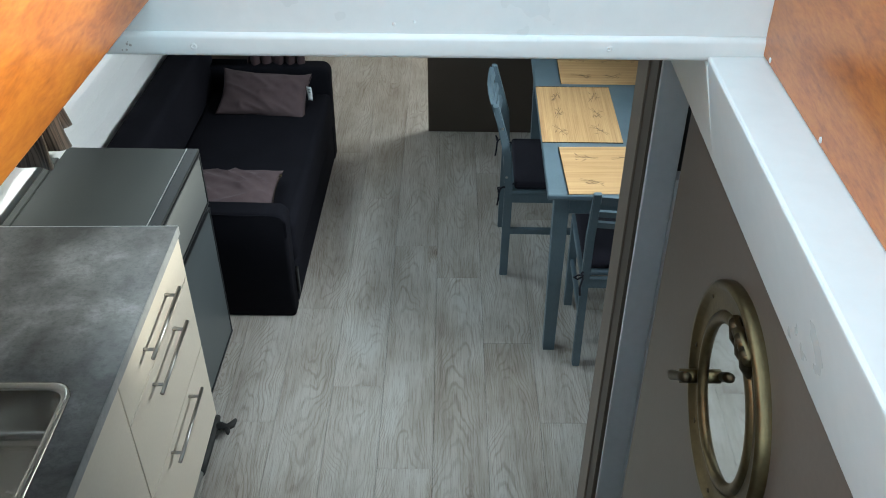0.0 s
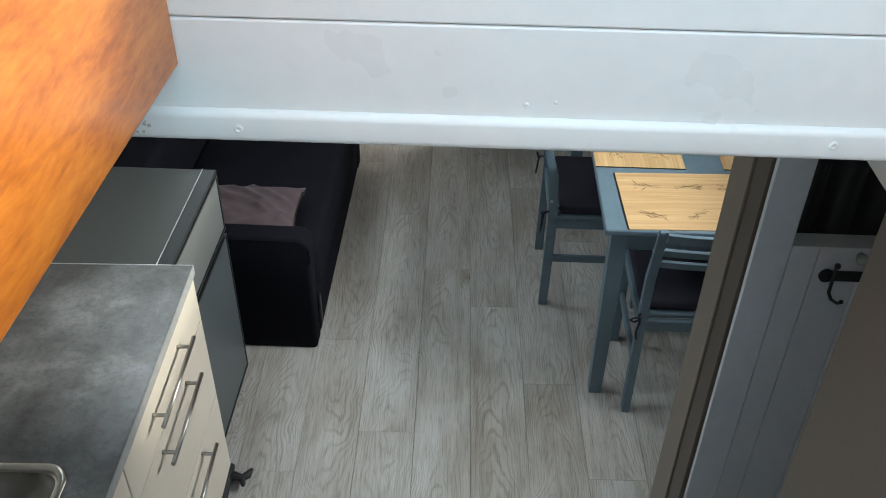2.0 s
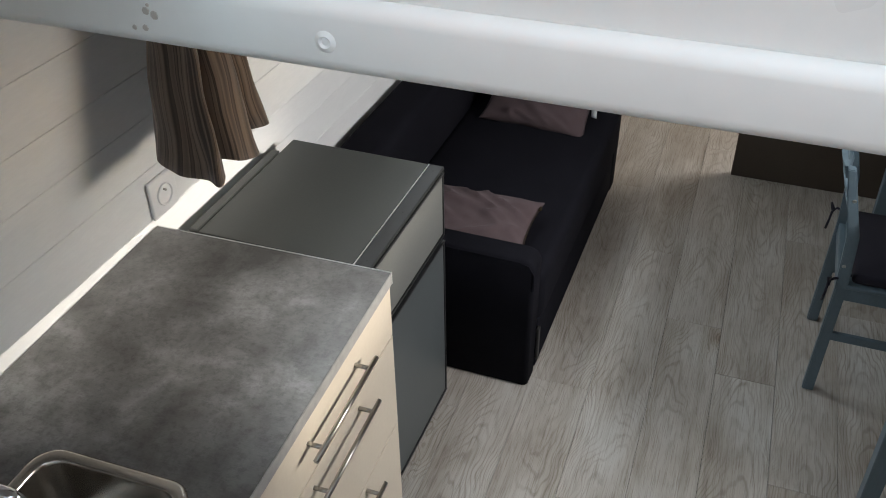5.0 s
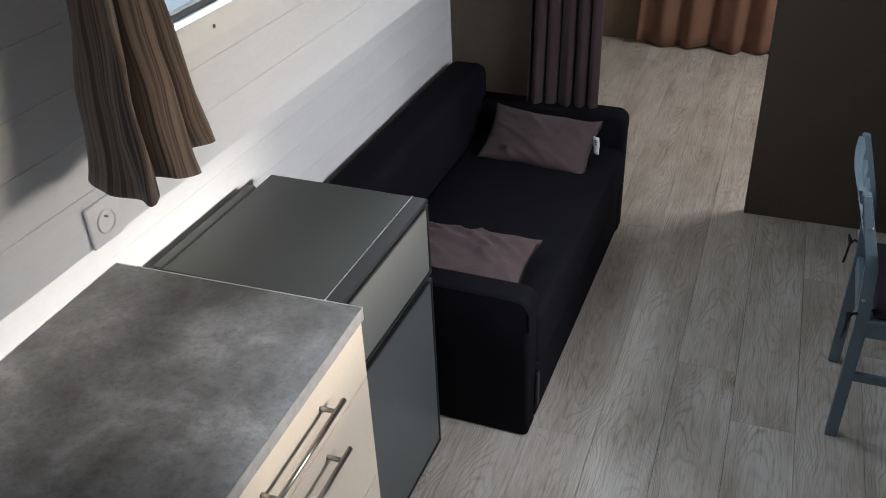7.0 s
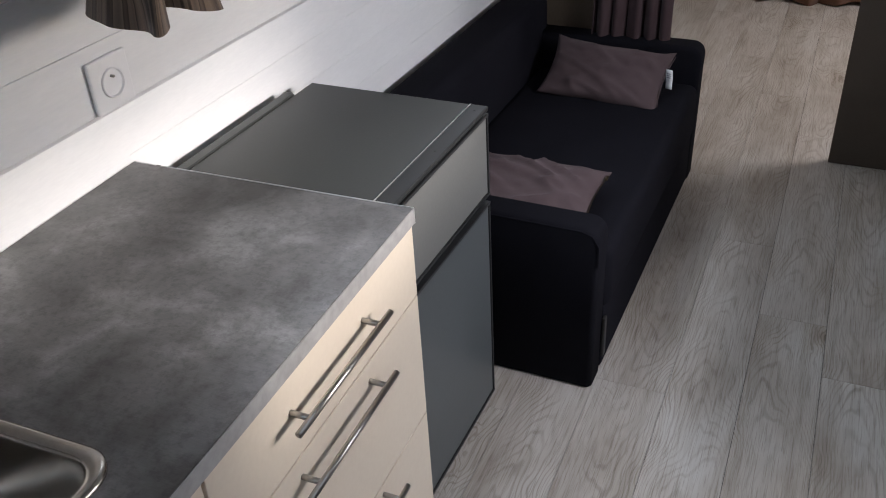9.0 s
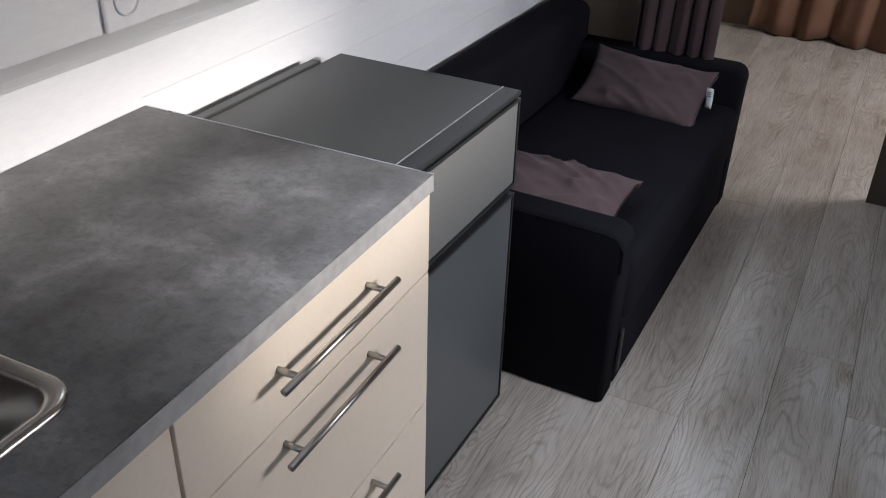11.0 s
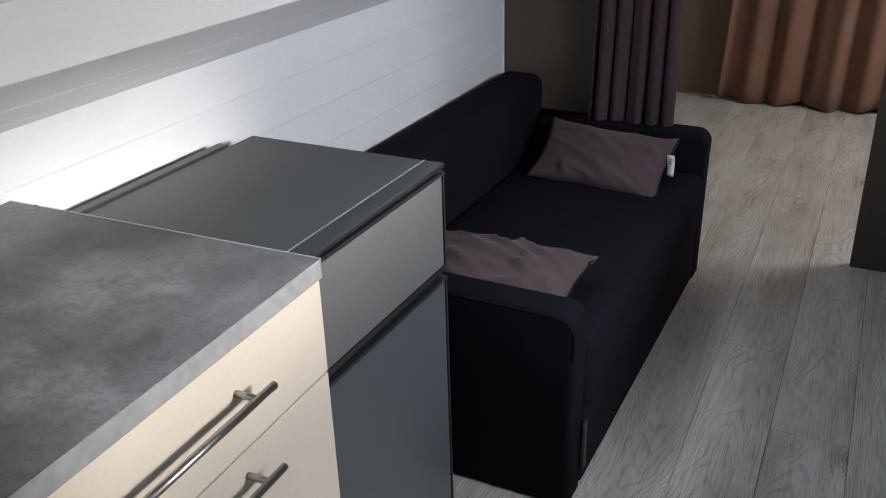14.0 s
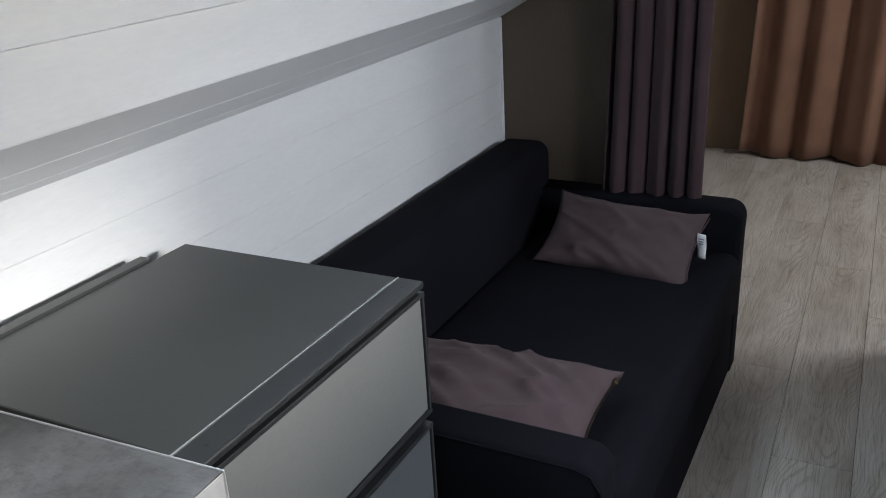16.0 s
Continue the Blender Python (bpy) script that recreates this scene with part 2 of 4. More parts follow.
M_CREAM = surface("cream_lacquered_front", (0.63, 0.555, 0.455), (0.71, 0.635, 0.53), 0.34, big=3, fine=90, relief=0.03)
M_CARCASS = surface("cream_carcass", (0.42, 0.37, 0.30), (0.50, 0.45, 0.37), 0.5)
M_BARE = surface("bare_grey_wood", (0.42, 0.40, 0.37), (0.55, 0.53, 0.50), 0.7)
M_KICK = surface("dark_plinth", (0.03, 0.028, 0.026), (0.05, 0.046, 0.042), 0.6)
M_STEEL = surface("brushed_steel", (0.36, 0.35, 0.33), (0.50, 0.49, 0.47), 0.36, 1.0, big=8, fine=300, relief=0.05, stretch=(1, 0.08, 1))
M_SINK = surface("stainless_sink_steel", (0.42, 0.39, 0.35), (0.55, 0.515, 0.47), 0.24, 1.0, big=8, fine=220, relief=0.05)
M_CHROME = surface("chrome", (0.75, 0.75, 0.76), (0.85, 0.85, 0.86), 0.1, 1.0, relief=0)
M_FRIDGE = surface("grey_green_enamel", (0.033, 0.036, 0.035), (0.047, 0.051, 0.049), 0.38, big=3, fine=160, relief=0.05)
M_FRIDGEDOOR = surface("grey_fridge_door", (0.105, 0.11, 0.107), (0.135, 0.14, 0.136), 0.62, big=3, fine=160, relief=0.05)
M_FRIDGELOW = surface("slate_fridge_door", (0.062, 0.072, 0.077), (0.085, 0.096, 0.102), 0.36, big=3, fine=160, relief=0.05)
M_BLACKTRIM = surface("black_plastic_trim", (0.012, 0.0135, 0.015), (0.021, 0.023, 0.025), 0.42, big=6, fine=160, relief=0.04)
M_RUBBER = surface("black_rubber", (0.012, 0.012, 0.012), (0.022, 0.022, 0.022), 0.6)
M_SOFA = cloth("charcoal_sofa_cloth", (0.0065, 0.0065, 0.0090), (0.0115, 0.0115, 0.0160), 800, sheen=0.0, gloss=0.06)
M_CUSHION = cloth("mauve_brown_cushion_cloth", (0.062, 0.043, 0.047), (0.098, 0.072, 0.077), 600)
M_MAUVE = cloth("aubergine_curtain_cloth", (0.050, 0.032, 0.036), (0.085, 0.056, 0.060), 500)
M_RUST = cloth("rust_brown_curtain_cloth", (0.15, 0.080, 0.055), (0.235, 0.132, 0.092), 500)
M_STRIPE = striped_cloth()
M_NAVY = cloth("navy_seat_pad_cloth", (0.014, 0.013, 0.020), (0.026, 0.024, 0.034), 600)
M_BLUE = surface("blue_grey_painted_wood", (0.085, 0.125, 0.155), (0.125, 0.175, 0.21), 0.42, big=5, fine=70, relief=0.12, stretch=(3, 3, 1))
M_BAMBOO = bamboo()
M_PRINT = surface("brown_leaf_print", (0.14, 0.085, 0.04), (0.27, 0.17, 0.08), 0.6, fine=300, relief=0)
M_BRASS = surface("aged_brass", (0.105, 0.080, 0.045), (0.24, 0.18, 0.092), 0.36, 1.0, big=14, fine=90, relief=0.12)
M_BRONZE = surface("dark_bronze", (0.05, 0.038, 0.025), (0.12, 0.09, 0.055), 0.42, 1.0, big=20, fine=90, relief=0.1)
M_MIRROR, _nt, _b = material("porthole_mirror_glass", 0.03, 1.0)
_b.inputs["Base Color"].default_value = (0.86, 0.88, 0.87, 1)
M_GLASS = glass_material()
M_IRON = surface("black_wrought_iron", (0.012, 0.012, 0.012), (0.03, 0.03, 0.03), 0.45, 0.3, fine=120, relief=0.2)
M_SOCKET = surface("white_socket_plastic", (0.74, 0.75, 0.77), (0.80, 0.81, 0.82), 0.3, relief=0.02)
M_TAGWHITE = surface("white_label_cloth", (0.72, 0.75, 0.78), (0.82, 0.84, 0.86), 0.7)
M_TAGPRINT = surface("grey_label_print", (0.18, 0.2, 0.24), (0.25, 0.27, 0.3), 0.7)
M_POLE = surface("grey_aluminium_pole", (0.32, 0.31, 0.29), (0.42, 0.41, 0.39), 0.45, 0.6)
M_DECK = surface("grey_painted_deck", (0.25, 0.25, 0.25), (0.33, 0.33, 0.33), 0.7)
M_CEIL = surface("white_ceiling_board", (0.72, 0.72, 0.72), (0.80, 0.80, 0.80), 0.5, stretch=(6, 1, 6))
M_HULLOUT = surface("dark_hull_paint", (0.05, 0.06, 0.07), (0.08, 0.09, 0.1), 0.5)
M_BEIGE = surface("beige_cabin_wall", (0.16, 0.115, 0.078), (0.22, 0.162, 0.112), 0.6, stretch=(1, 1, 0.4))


# ---- mesh helpers ----
def mesh_object(name, bm, mat, smooth=False):
    me = bpy.data.meshes.new(name)
    bm.normal_update()
    bm.to_mesh(me)
    bm.free()
    me.materials.append(mat)
    if smooth:
        for p in me.polygons:
            p.use_smooth = True
    return new(name, me)


def part(name, bm, mat, parent, label="", smooth=False):
    ob = mesh_object(name, bm, mat, smooth)
    ob.parent = parent
    if label:
        ob["label"] = label
    return ob


def thing(name, label, category, at=(0, 0, 0), turn=0.0, group="", kind=""):
    ob = new(name)
    ob.matrix_world = pose(*at, 0, 0, turn)
    ob.empty_display_size = 0.05
    return tagged(ob, label, category, group, kind)


def box(x0, x1, y0, y1, z0, z1, r=0.0, seg=2, bm=None, m=None):
    """A box between two corners, with edges rounded by r."""
    b = bmesh.new()
    bmesh.ops.create_cube(b, size=1, matrix=Matrix.Translation(((x0 + x1) / 2, (y0 + y1) / 2, (z0 + z1) / 2)) @ Matrix.Diagonal((x1 - x0, y1 - y0, z1 - z0, 1)))
    if r:
        bmesh.ops.bevel(b, geom=b.edges[:], offset=r, segments=seg, profile=0.5, affect="EDGES")
    if m is not None:
        b.transform(m)
    return b if bm is None else join(bm, b)


def join(bm, other):
    me = bpy.data.meshes.new("joined")
    other.to_mesh(me)
    other.free()
    bm.from_mesh(me)
    bpy.data.meshes.remove(me)
    return bm


def tube(points, r, seg=10, closed=False):
    """A round bar along points."""
    bm = bmesh.new()
    pts = [Vector(p) for p in points]
    rings = []
    up = Vector((0.13, 0.21, 0.97)).normalized()
    n = len(pts)
    for i, p in enumerate(pts):
        a, c = pts[(i - 1) % n] if closed or i else pts[i], pts[(i + 1) % n] if closed or i < n - 1 else pts[i]
        d = (c - a).normalized()
        s = d.cross(up).normalized()
        t = s.cross(d)
        rad = r[i] if isinstance(r, (list, tuple)) else r
        rings.append([bm.verts.new(p + rad * (math.cos(k * math.tau / seg) * s + math.sin(k * math.tau / seg) * t)) for k in range(seg)])
    for i in range(n if closed else n - 1):
        a, c = rings[i], rings[(i + 1) % n]
        for k in range(seg):
            bm.faces.new((a[k], a[(k + 1) % seg], c[(k + 1) % seg], c[k]))
    if not closed:
        bm.faces.new(rings[0][::-1])
        bm.faces.new(rings[-1])
    bmesh.ops.recalc_face_normals(bm, faces=bm.faces[:])
    return bm


def lathe(profile, seg=48, m=None):
    """A turned shape from (radius, height) pairs round z."""
    bm = bmesh.new()
    rings = [[bm.verts.new((r * math.cos(k * math.tau / seg), r * math.sin(k * math.tau / seg), h)) for k in range(seg)] for r, h in profile]
    for a, c in zip(rings, rings[1:]):
        for k in range(seg):
            bm.faces.new((a[k], a[(k + 1) % seg], c[(k + 1) % seg], c[k]))
    bmesh.ops.remove_doubles(bm, verts=bm.verts[:], dist=1e-6)
    bmesh.ops.recalc_face_normals(bm, faces=bm.faces[:])
    if m is not None:
        bm.transform(m)
    return bm


def prism(outline, y0, y1):
    """An (x, z) outline drawn out along y."""
    bm = bmesh.new()
    a = [bm.verts.new((x, y0, z)) for x, z in outline]
    c = [bm.verts.new((x, y1, z)) for x, z in outline]
    bm.faces.new(a)
    bm.faces.new(c[::-1])
    for i in range(len(a)):
        j = (i + 1) % len(a)
        bm.faces.new((a[j], a[i], c[i], c[j]))
    bmesh.ops.recalc_face_normals(bm, faces=bm.faces[:])
    return bm


def solid(ob, thickness, smooth=0):
    s = ob.modifiers.new("thickness", "SOLIDIFY")
    s.thickness, s.offset = thickness, 0
    if smooth:
        d = ob.modifiers.new("smooth", "SUBSURF")
        d.levels = d.render_levels = smooth
    return ob


def structure(name, bm, mat, label="", category="", smooth=False):
    return tagged(mesh_object(name, bm, mat, smooth), label, category, "", "structure")


def setting(name, label="", category=""):
    return thing(name, label, category, kind="structure")


# ---- plan ----
HULL, SIDE = -1.41, -1.16          # hull lining and cabin side, port
SOFFIT, LEDGE = 1.010, 1.150        # where the hull lining ends, where the cabin side begins
RIGHT_HULL, RIGHT_SIDE = 1.41, 1.16
CEIL = 1.965
BACK, FRONT = -0.9, 6.46
BEAM_Y = 1.084
GREY_Y = 1.755
BH_L, BH_R = 4.215, 4.42
WT = 0.815                         # worktop front edge, to port

# ---- large structure ----
floor_base = structure("floor", box(-1.6, 1.6, -1.0, 6.7, -0.08, -0.009), M_KICK, "grey oak laminate plank floor", "floor")

# hull lining and cabin sides in horizontal boards
def boards(parent, name, edges, x, y0, y1, inward, mat, gap=0.0003):
    for z0, z1 in zip(edges, edges[1:]):
        b = box(min(x, x - inward * 0.012), max(x, x - inward * 0.012), y0, y1, z0 + gap / 2, z1 - gap / 2, 0.0007, 1)
        part(name, b, mat, parent)


wall_port = setting("wall_port", "white painted horizontal board lining of the hull side", "wall")
part("backing", box(HULL - 0.06, HULL - 0.004, BACK, FRONT, -0.02, SOFFIT + 0.02), M_WHITE, wall_port)
boards(wall_port, "board", [0.0, 0.115, 0.215, 0.315, 0.415, 0.515, 0.615, 0.715, 0.815, 0.915, SOFFIT + 0.004], HULL, BACK, BH_L, 1, M_WHITE)
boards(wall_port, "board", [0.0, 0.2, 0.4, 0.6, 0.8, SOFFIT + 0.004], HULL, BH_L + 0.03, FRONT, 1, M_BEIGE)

# aft of the fridge the hull side closes in a little along the back of the worktop
aft = bmesh.new()
outline = [(HULL - 0.01, 2.17), (HULL, 2.17), (HULL + 0.0625, 0.35), (HULL + 0.105, BACK), (HULL - 0.01, BACK)]
lo, hi = [[aft.verts.new((x, y, z)) for x, y in outline] for z in (0.0, SOFFIT + 0.05)]
aft.faces.new(lo[::-1])
aft.faces.new(hi)
for i in range(5):
    aft.faces.new((lo[i], lo[(i + 1) % 5], hi[(i + 1) % 5], hi[i]))
bmesh.ops.recalc_face_normals(aft, faces=aft.faces[:])
part("aft_lining", aft, M_WHITE, wall_port)

soffit = setting("soffit_port", "sloping white boards under the side deck", "soffit")
slope = (Vector((SIDE, 0, LEDGE)) - Vector((HULL, 0, SOFFIT)))
for f0, f1 in ((0.0, 0.17), (0.17, 0.50), (0.50, 1.0)):
    a, c = Vector((HULL, 0, SOFFIT)) + slope * f0, Vector((HULL, 0, SOFFIT)) + slope * f1
    n = Vector((-slope.z, 0, slope.x)).normalized()
    d = slope.normalized() * 0.0012
    a, c = a + d, c - d
    part("board", prism([(a.x, a.z), (c.x, c.z), ((c + n * 0.012).x, (c + n * 0.012).z), ((a + n * 0.012).x, (a + n * 0.012).z)], BACK, FRONT), M_WHITE, soffit)
back_a, back_c = Vector((HULL, 0, SOFFIT)) + n * 0.014, Vector((SIDE, 0, LEDGE)) + n * 0.014
part("backing", prism([(back_a.x, back_a.z), (back_c.x, back_c.z), ((back_c + n * 0.03).x, (back_c + n * 0.03).z), ((back_a + n * 0.03).x, (back_a + n * 0.03).z)], BACK, FRONT), M_WHITE, soffit)

# cabin side with a window opening
WIN_Y0, WIN_Y1, WIN_Z0, WIN_Z1 = 2.02, 2.74, 1.43, 1.78
# added opening, never in view, that only carries the forward fill lamp
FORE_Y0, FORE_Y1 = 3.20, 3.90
cabin_side = setting("wall_cabin_side", "white painted boards of the cabin side under the window", "wall")
SIDE_EDGES = [LEDGE, 1.25, 1.345, 1.43, 1.53, 1.63, 1.73, 1.78, 1.88, CEIL]
for z0, z1 in zip(SIDE_EDGES, SIDE_EDGES[1:]):
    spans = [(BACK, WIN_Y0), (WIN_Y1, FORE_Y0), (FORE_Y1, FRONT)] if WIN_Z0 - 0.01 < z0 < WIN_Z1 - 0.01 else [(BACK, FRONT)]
    for y0, y1 in spans:
        part("board", box(SIDE - 0.014, SIDE, y0, y1, z0 + 0.0003, z1 - 0.0003, 0.0009, 1), M_WHITE, cabin_side)
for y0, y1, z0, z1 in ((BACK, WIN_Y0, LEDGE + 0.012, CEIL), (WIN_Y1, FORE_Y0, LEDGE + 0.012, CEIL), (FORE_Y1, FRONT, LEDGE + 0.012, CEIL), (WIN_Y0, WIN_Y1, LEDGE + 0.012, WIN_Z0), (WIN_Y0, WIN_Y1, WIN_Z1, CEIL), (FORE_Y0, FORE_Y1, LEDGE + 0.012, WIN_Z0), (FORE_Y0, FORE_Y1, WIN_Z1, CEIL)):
    part("backing", box(SIDE - 0.06, SIDE - 0.004, y0, y1, z0, z1), M_WHITE, cabin_side)

# starboard side: plain lining with three window openings
wall_star = setting("wall_starboard", "white painted lining of the starboard side", "wall")
part("lining", box(RIGHT_HULL, RIGHT_HULL + 0.05, BACK, FRONT, -0.02, SOFFIT), M_WHITE, wall_star)
part("ledge", box(RIGHT_SIDE, RIGHT_HULL + 0.05, BACK, FRONT, SOFFIT, SOFFIT + 0.05), M_WHITE, wall_star)
STAR_WINDOWS = [(1.85, 3.20), (4.80, 5.95)]
edges = [BACK] + [v for w in STAR_WINDOWS for v in w] + [FRONT]
part("cabin_side", box(RIGHT_SIDE, RIGHT_SIDE + 0.05, BACK, FRONT, SOFFIT + 0.05, 1.41), M_WHITE, wall_star)
part("cabin_side", box(RIGHT_SIDE, RIGHT_SIDE + 0.05, BACK, FRONT, 1.69, CEIL), M_WHITE, wall_star)
for y0, y1 in zip(edges[::2], edges[1::2]):
    part("cabin_side", box(RIGHT_SIDE, RIGHT_SIDE + 0.05, y0, y1, 1.41, 1.69), M_WHITE, wall_star)

# ceiling: open over the companionway
HATCH_L, HATCH_R, HATCH_Z = -0.349, 0.385, 2.012
RAIL_Z = 1.948
ceiling = bmesh.new()
box(-1.5, 1.5, BEAM_Y + 0.06, FRONT + 0.1, CEIL, CEIL + 0.05, bm=ceiling)
box(-1.5, HATCH_L - 0.024, BACK - 0.1, BEAM_Y + 0.06, HATCH_Z + 0.002, HATCH_Z + 0.05, bm=ceiling)
box(HATCH_R + 0.026, 1.5, BACK - 0.1, BEAM_Y + 0.06, HATCH_Z + 0.002, HATCH_Z + 0.05, bm=ceiling)
structure("ceiling", ceiling, M_CEIL, "white boarded cabin ceiling", "ceiling")

# front of the companionway: header beam with moulding and boards above
header = setting("header_beam", "white painted header beam over the companionway with worn moulding", "beam")
part("moulding", box(-1.2, 0.62, BEAM_Y - 0.007, BEAM_Y + 0.055, 1.940, 1.970, 0.0068, 5), M_GLOSSWHITE, header, "rounded white lower moulding", smooth=True)
for z0, z1 in ((1.969, 2.051), (2.051, 2.150), (2.150, 2.266)):
    part("board", box(-1.2, 0.62, BEAM_Y, BEAM_Y + 0.045, z0 + 0.0005, z1 - 0.0005, 0.0018, 2), M_GLOSSWHITE, header)
for x, z, r in ((-0.305, 1.954, 0.0042), (0.2, 1.956, 0.0042), (-0.06, 1.982, 0.0022), (-0.035, 1.985, 0.0016)):
    part("filled_screw_hole", lathe([(0.0, 0.0006), (r * 0.35, 0.0004), (r * 0.6, 0.0012), (r, 0.0004), (r * 1.3, -0.0004)], 16, pose(x, BEAM_Y - 0.0068 + (0.0068 if z > 1.969 else 0), z, 90)), M_GLOSSWHITE, header, "painted-over screw head")
chip = random.Random(5)
for k in range(5):
    cx, cz, cw = -0.388 + chip.uniform(-0.006, 0.006), 1.954 + chip.uniform(-0.009, 0.006), chip.uniform(0.0007, 0.0018)
    part("paint_chip", lathe([(0.0, 0.0005), (cw, 0.0004), (cw * 1.3, -0.0002)], 7, pose(cx, BEAM_Y - 0.0070, cz, 90, chip.uniform(0, 90), 0)), M_BARE, header, "small chip showing bare wood")

# varnished hatch coamings
coam_l = setting("coaming_port", "varnished orange mahogany hatch coaming", "coaming")
part("board", box(HATCH_L - 0.024, HATCH_L, BACK, BEAM_Y - 0.001, HATCH_Z - 0.002, 2.26, 0.002, 2), M_WOOD, coam_l)
coam_r = setting("coaming_starboard", "varnished red-brown mahogany hatch coaming", "coaming")
part("board", box(HATCH_R, HATCH_R + 0.024, BACK, BEAM_Y - 0.001, RAIL_Z + 0.001, 2.26, 0.002, 2), M_WOOD, coam_r)
for y in (1.05, 0.86, 0.62, 0.38):
    part("screw", lathe([(0, 0.0015), (0.003, 0.001), (0.0035, 0)], 10, pose(HATCH_R - 0.0002, y, RAIL_Z + 0.008, 0, -90)), M_EDGESTRIP, coam_r)
rail = setting("rail_starboard", "white painted rail along the companionway edge", "rail")
for name, top, y0, y1 in (("rail_board", RAIL_Z, BACK, BEAM_Y - 0.008), ("rail_end", 1.9395, BEAM_Y - 0.008, 1.45)):
    bm = prism([(0.318, top), (HATCH_R + 0.03, top), (HATCH_R + 0.03, 1.80), (0.350, 1.80)], y0, y1)
    bmesh.ops.bevel(bm, geom=[e for e in bm.edges if abs((e.verts[0].co - e.verts[1].co).y) > 0.1], offset=0.005, segments=3, profile=0.5, affect="EDGES")
    part(name, bm, M_GLOSSWHITE, rail)

# partition with hooks and dark window, and its brown end post
partition = setting("wall_partition", "white painted vertical board partition, greyed in its colour for shade", "wall")
part("board", box(0.426, 0.492, GREY_Y, GREY_Y + 0.014, 0, CEIL, 0.001, 1), M_SHADEDWHITE, partition)
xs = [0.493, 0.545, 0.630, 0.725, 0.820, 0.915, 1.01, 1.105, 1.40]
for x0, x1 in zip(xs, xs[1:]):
    part("board", box(x0 + 0.0006, x1 - 0.0006, GREY_Y, GREY_Y + 0.014, 0, 1.348, 0.001, 1), M_SHADEDWHITE, partition)
part("backing", box(0.43, 0.492, GREY_Y + 0.0145, GREY_Y + 0.05, 0, CEIL), M_SHADEDWHITE, partition)
part("backing", box(0.493, 1.40, GREY_Y + 0.004, GREY_Y + 0.05, 0, 1.347), M_SHADEDWHITE, partition)
post = setting("door_post", "brown laminate post at the end of the partition", "post")
LEAN = Matrix.Shear("XY", 4, (0.0045, 0.0))
part("face", box(0.409, 0.428, GREY_Y + 0.092, GREY_Y + 0.205, 0, CEIL, 0.003, 2, m=LEAN), M_TAUPE, post)
part("seal_strip", box(0.414, 0.428, GREY_Y + 0.016, GREY_Y + 0.091, 0, CEIL, 0.002, 1, m=LEAN), M_PANELDARK, post, "dark brown strip between post face and partition")

# bulkheads
bh_l = structure("bulkhead_port", box(-1.45, -0.98, BH_L, BH_L + 0.03, 0, CEIL), M_BULK, "brown laminate bulkhead behind the sofa", "bulkhead")
bh_r = structure("bulkhead_starboard", box(-0.18, 1.41, BH_R, BH_R + 0.03, 0.0, CEIL, 0.002, 1), M_PANELDARK, "dark brown laminate bulkhead panel standing on the floor", "bulkhead")
corner = structure("corner_trim", box(HULL - 0.002, HULL + 0.008, BH_L - 0.010, BH_L - 0.001, 0, SOFFIT, 0.003, 2), M_WHITE, "white corner bead between lining and bulkhead", "trim")
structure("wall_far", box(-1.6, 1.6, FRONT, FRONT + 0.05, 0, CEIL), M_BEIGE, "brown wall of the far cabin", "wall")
structure("wall_behind", box(-1.5, 1.5, BACK - 0.05, BACK, -0.05, 1.86), M_WHITE, "plain white wall behind the steps", "wall")
steps = bmesh.new()
for y0, y1, z in ((BACK, 0.22, 1.0), (0.22, 0.48, 0.75), (0.48, 0.74, 0.5), (0.74, 1.0, 0.25)):
    box(-0.33, 0.30, y0, y1, 0, z, 0.004, 1, bm=steps)
structure("steps", steps, M_DECK, "plain grey companionway steps", "steps")


# ---- built-in kitchen ----
PIVOT = Matrix.Translation((-WT, 2.193, 0))
SKEW = PIVOT @ pose(0, 0, 0, 0, 0, 1.95) @ PIVOT.inverted()


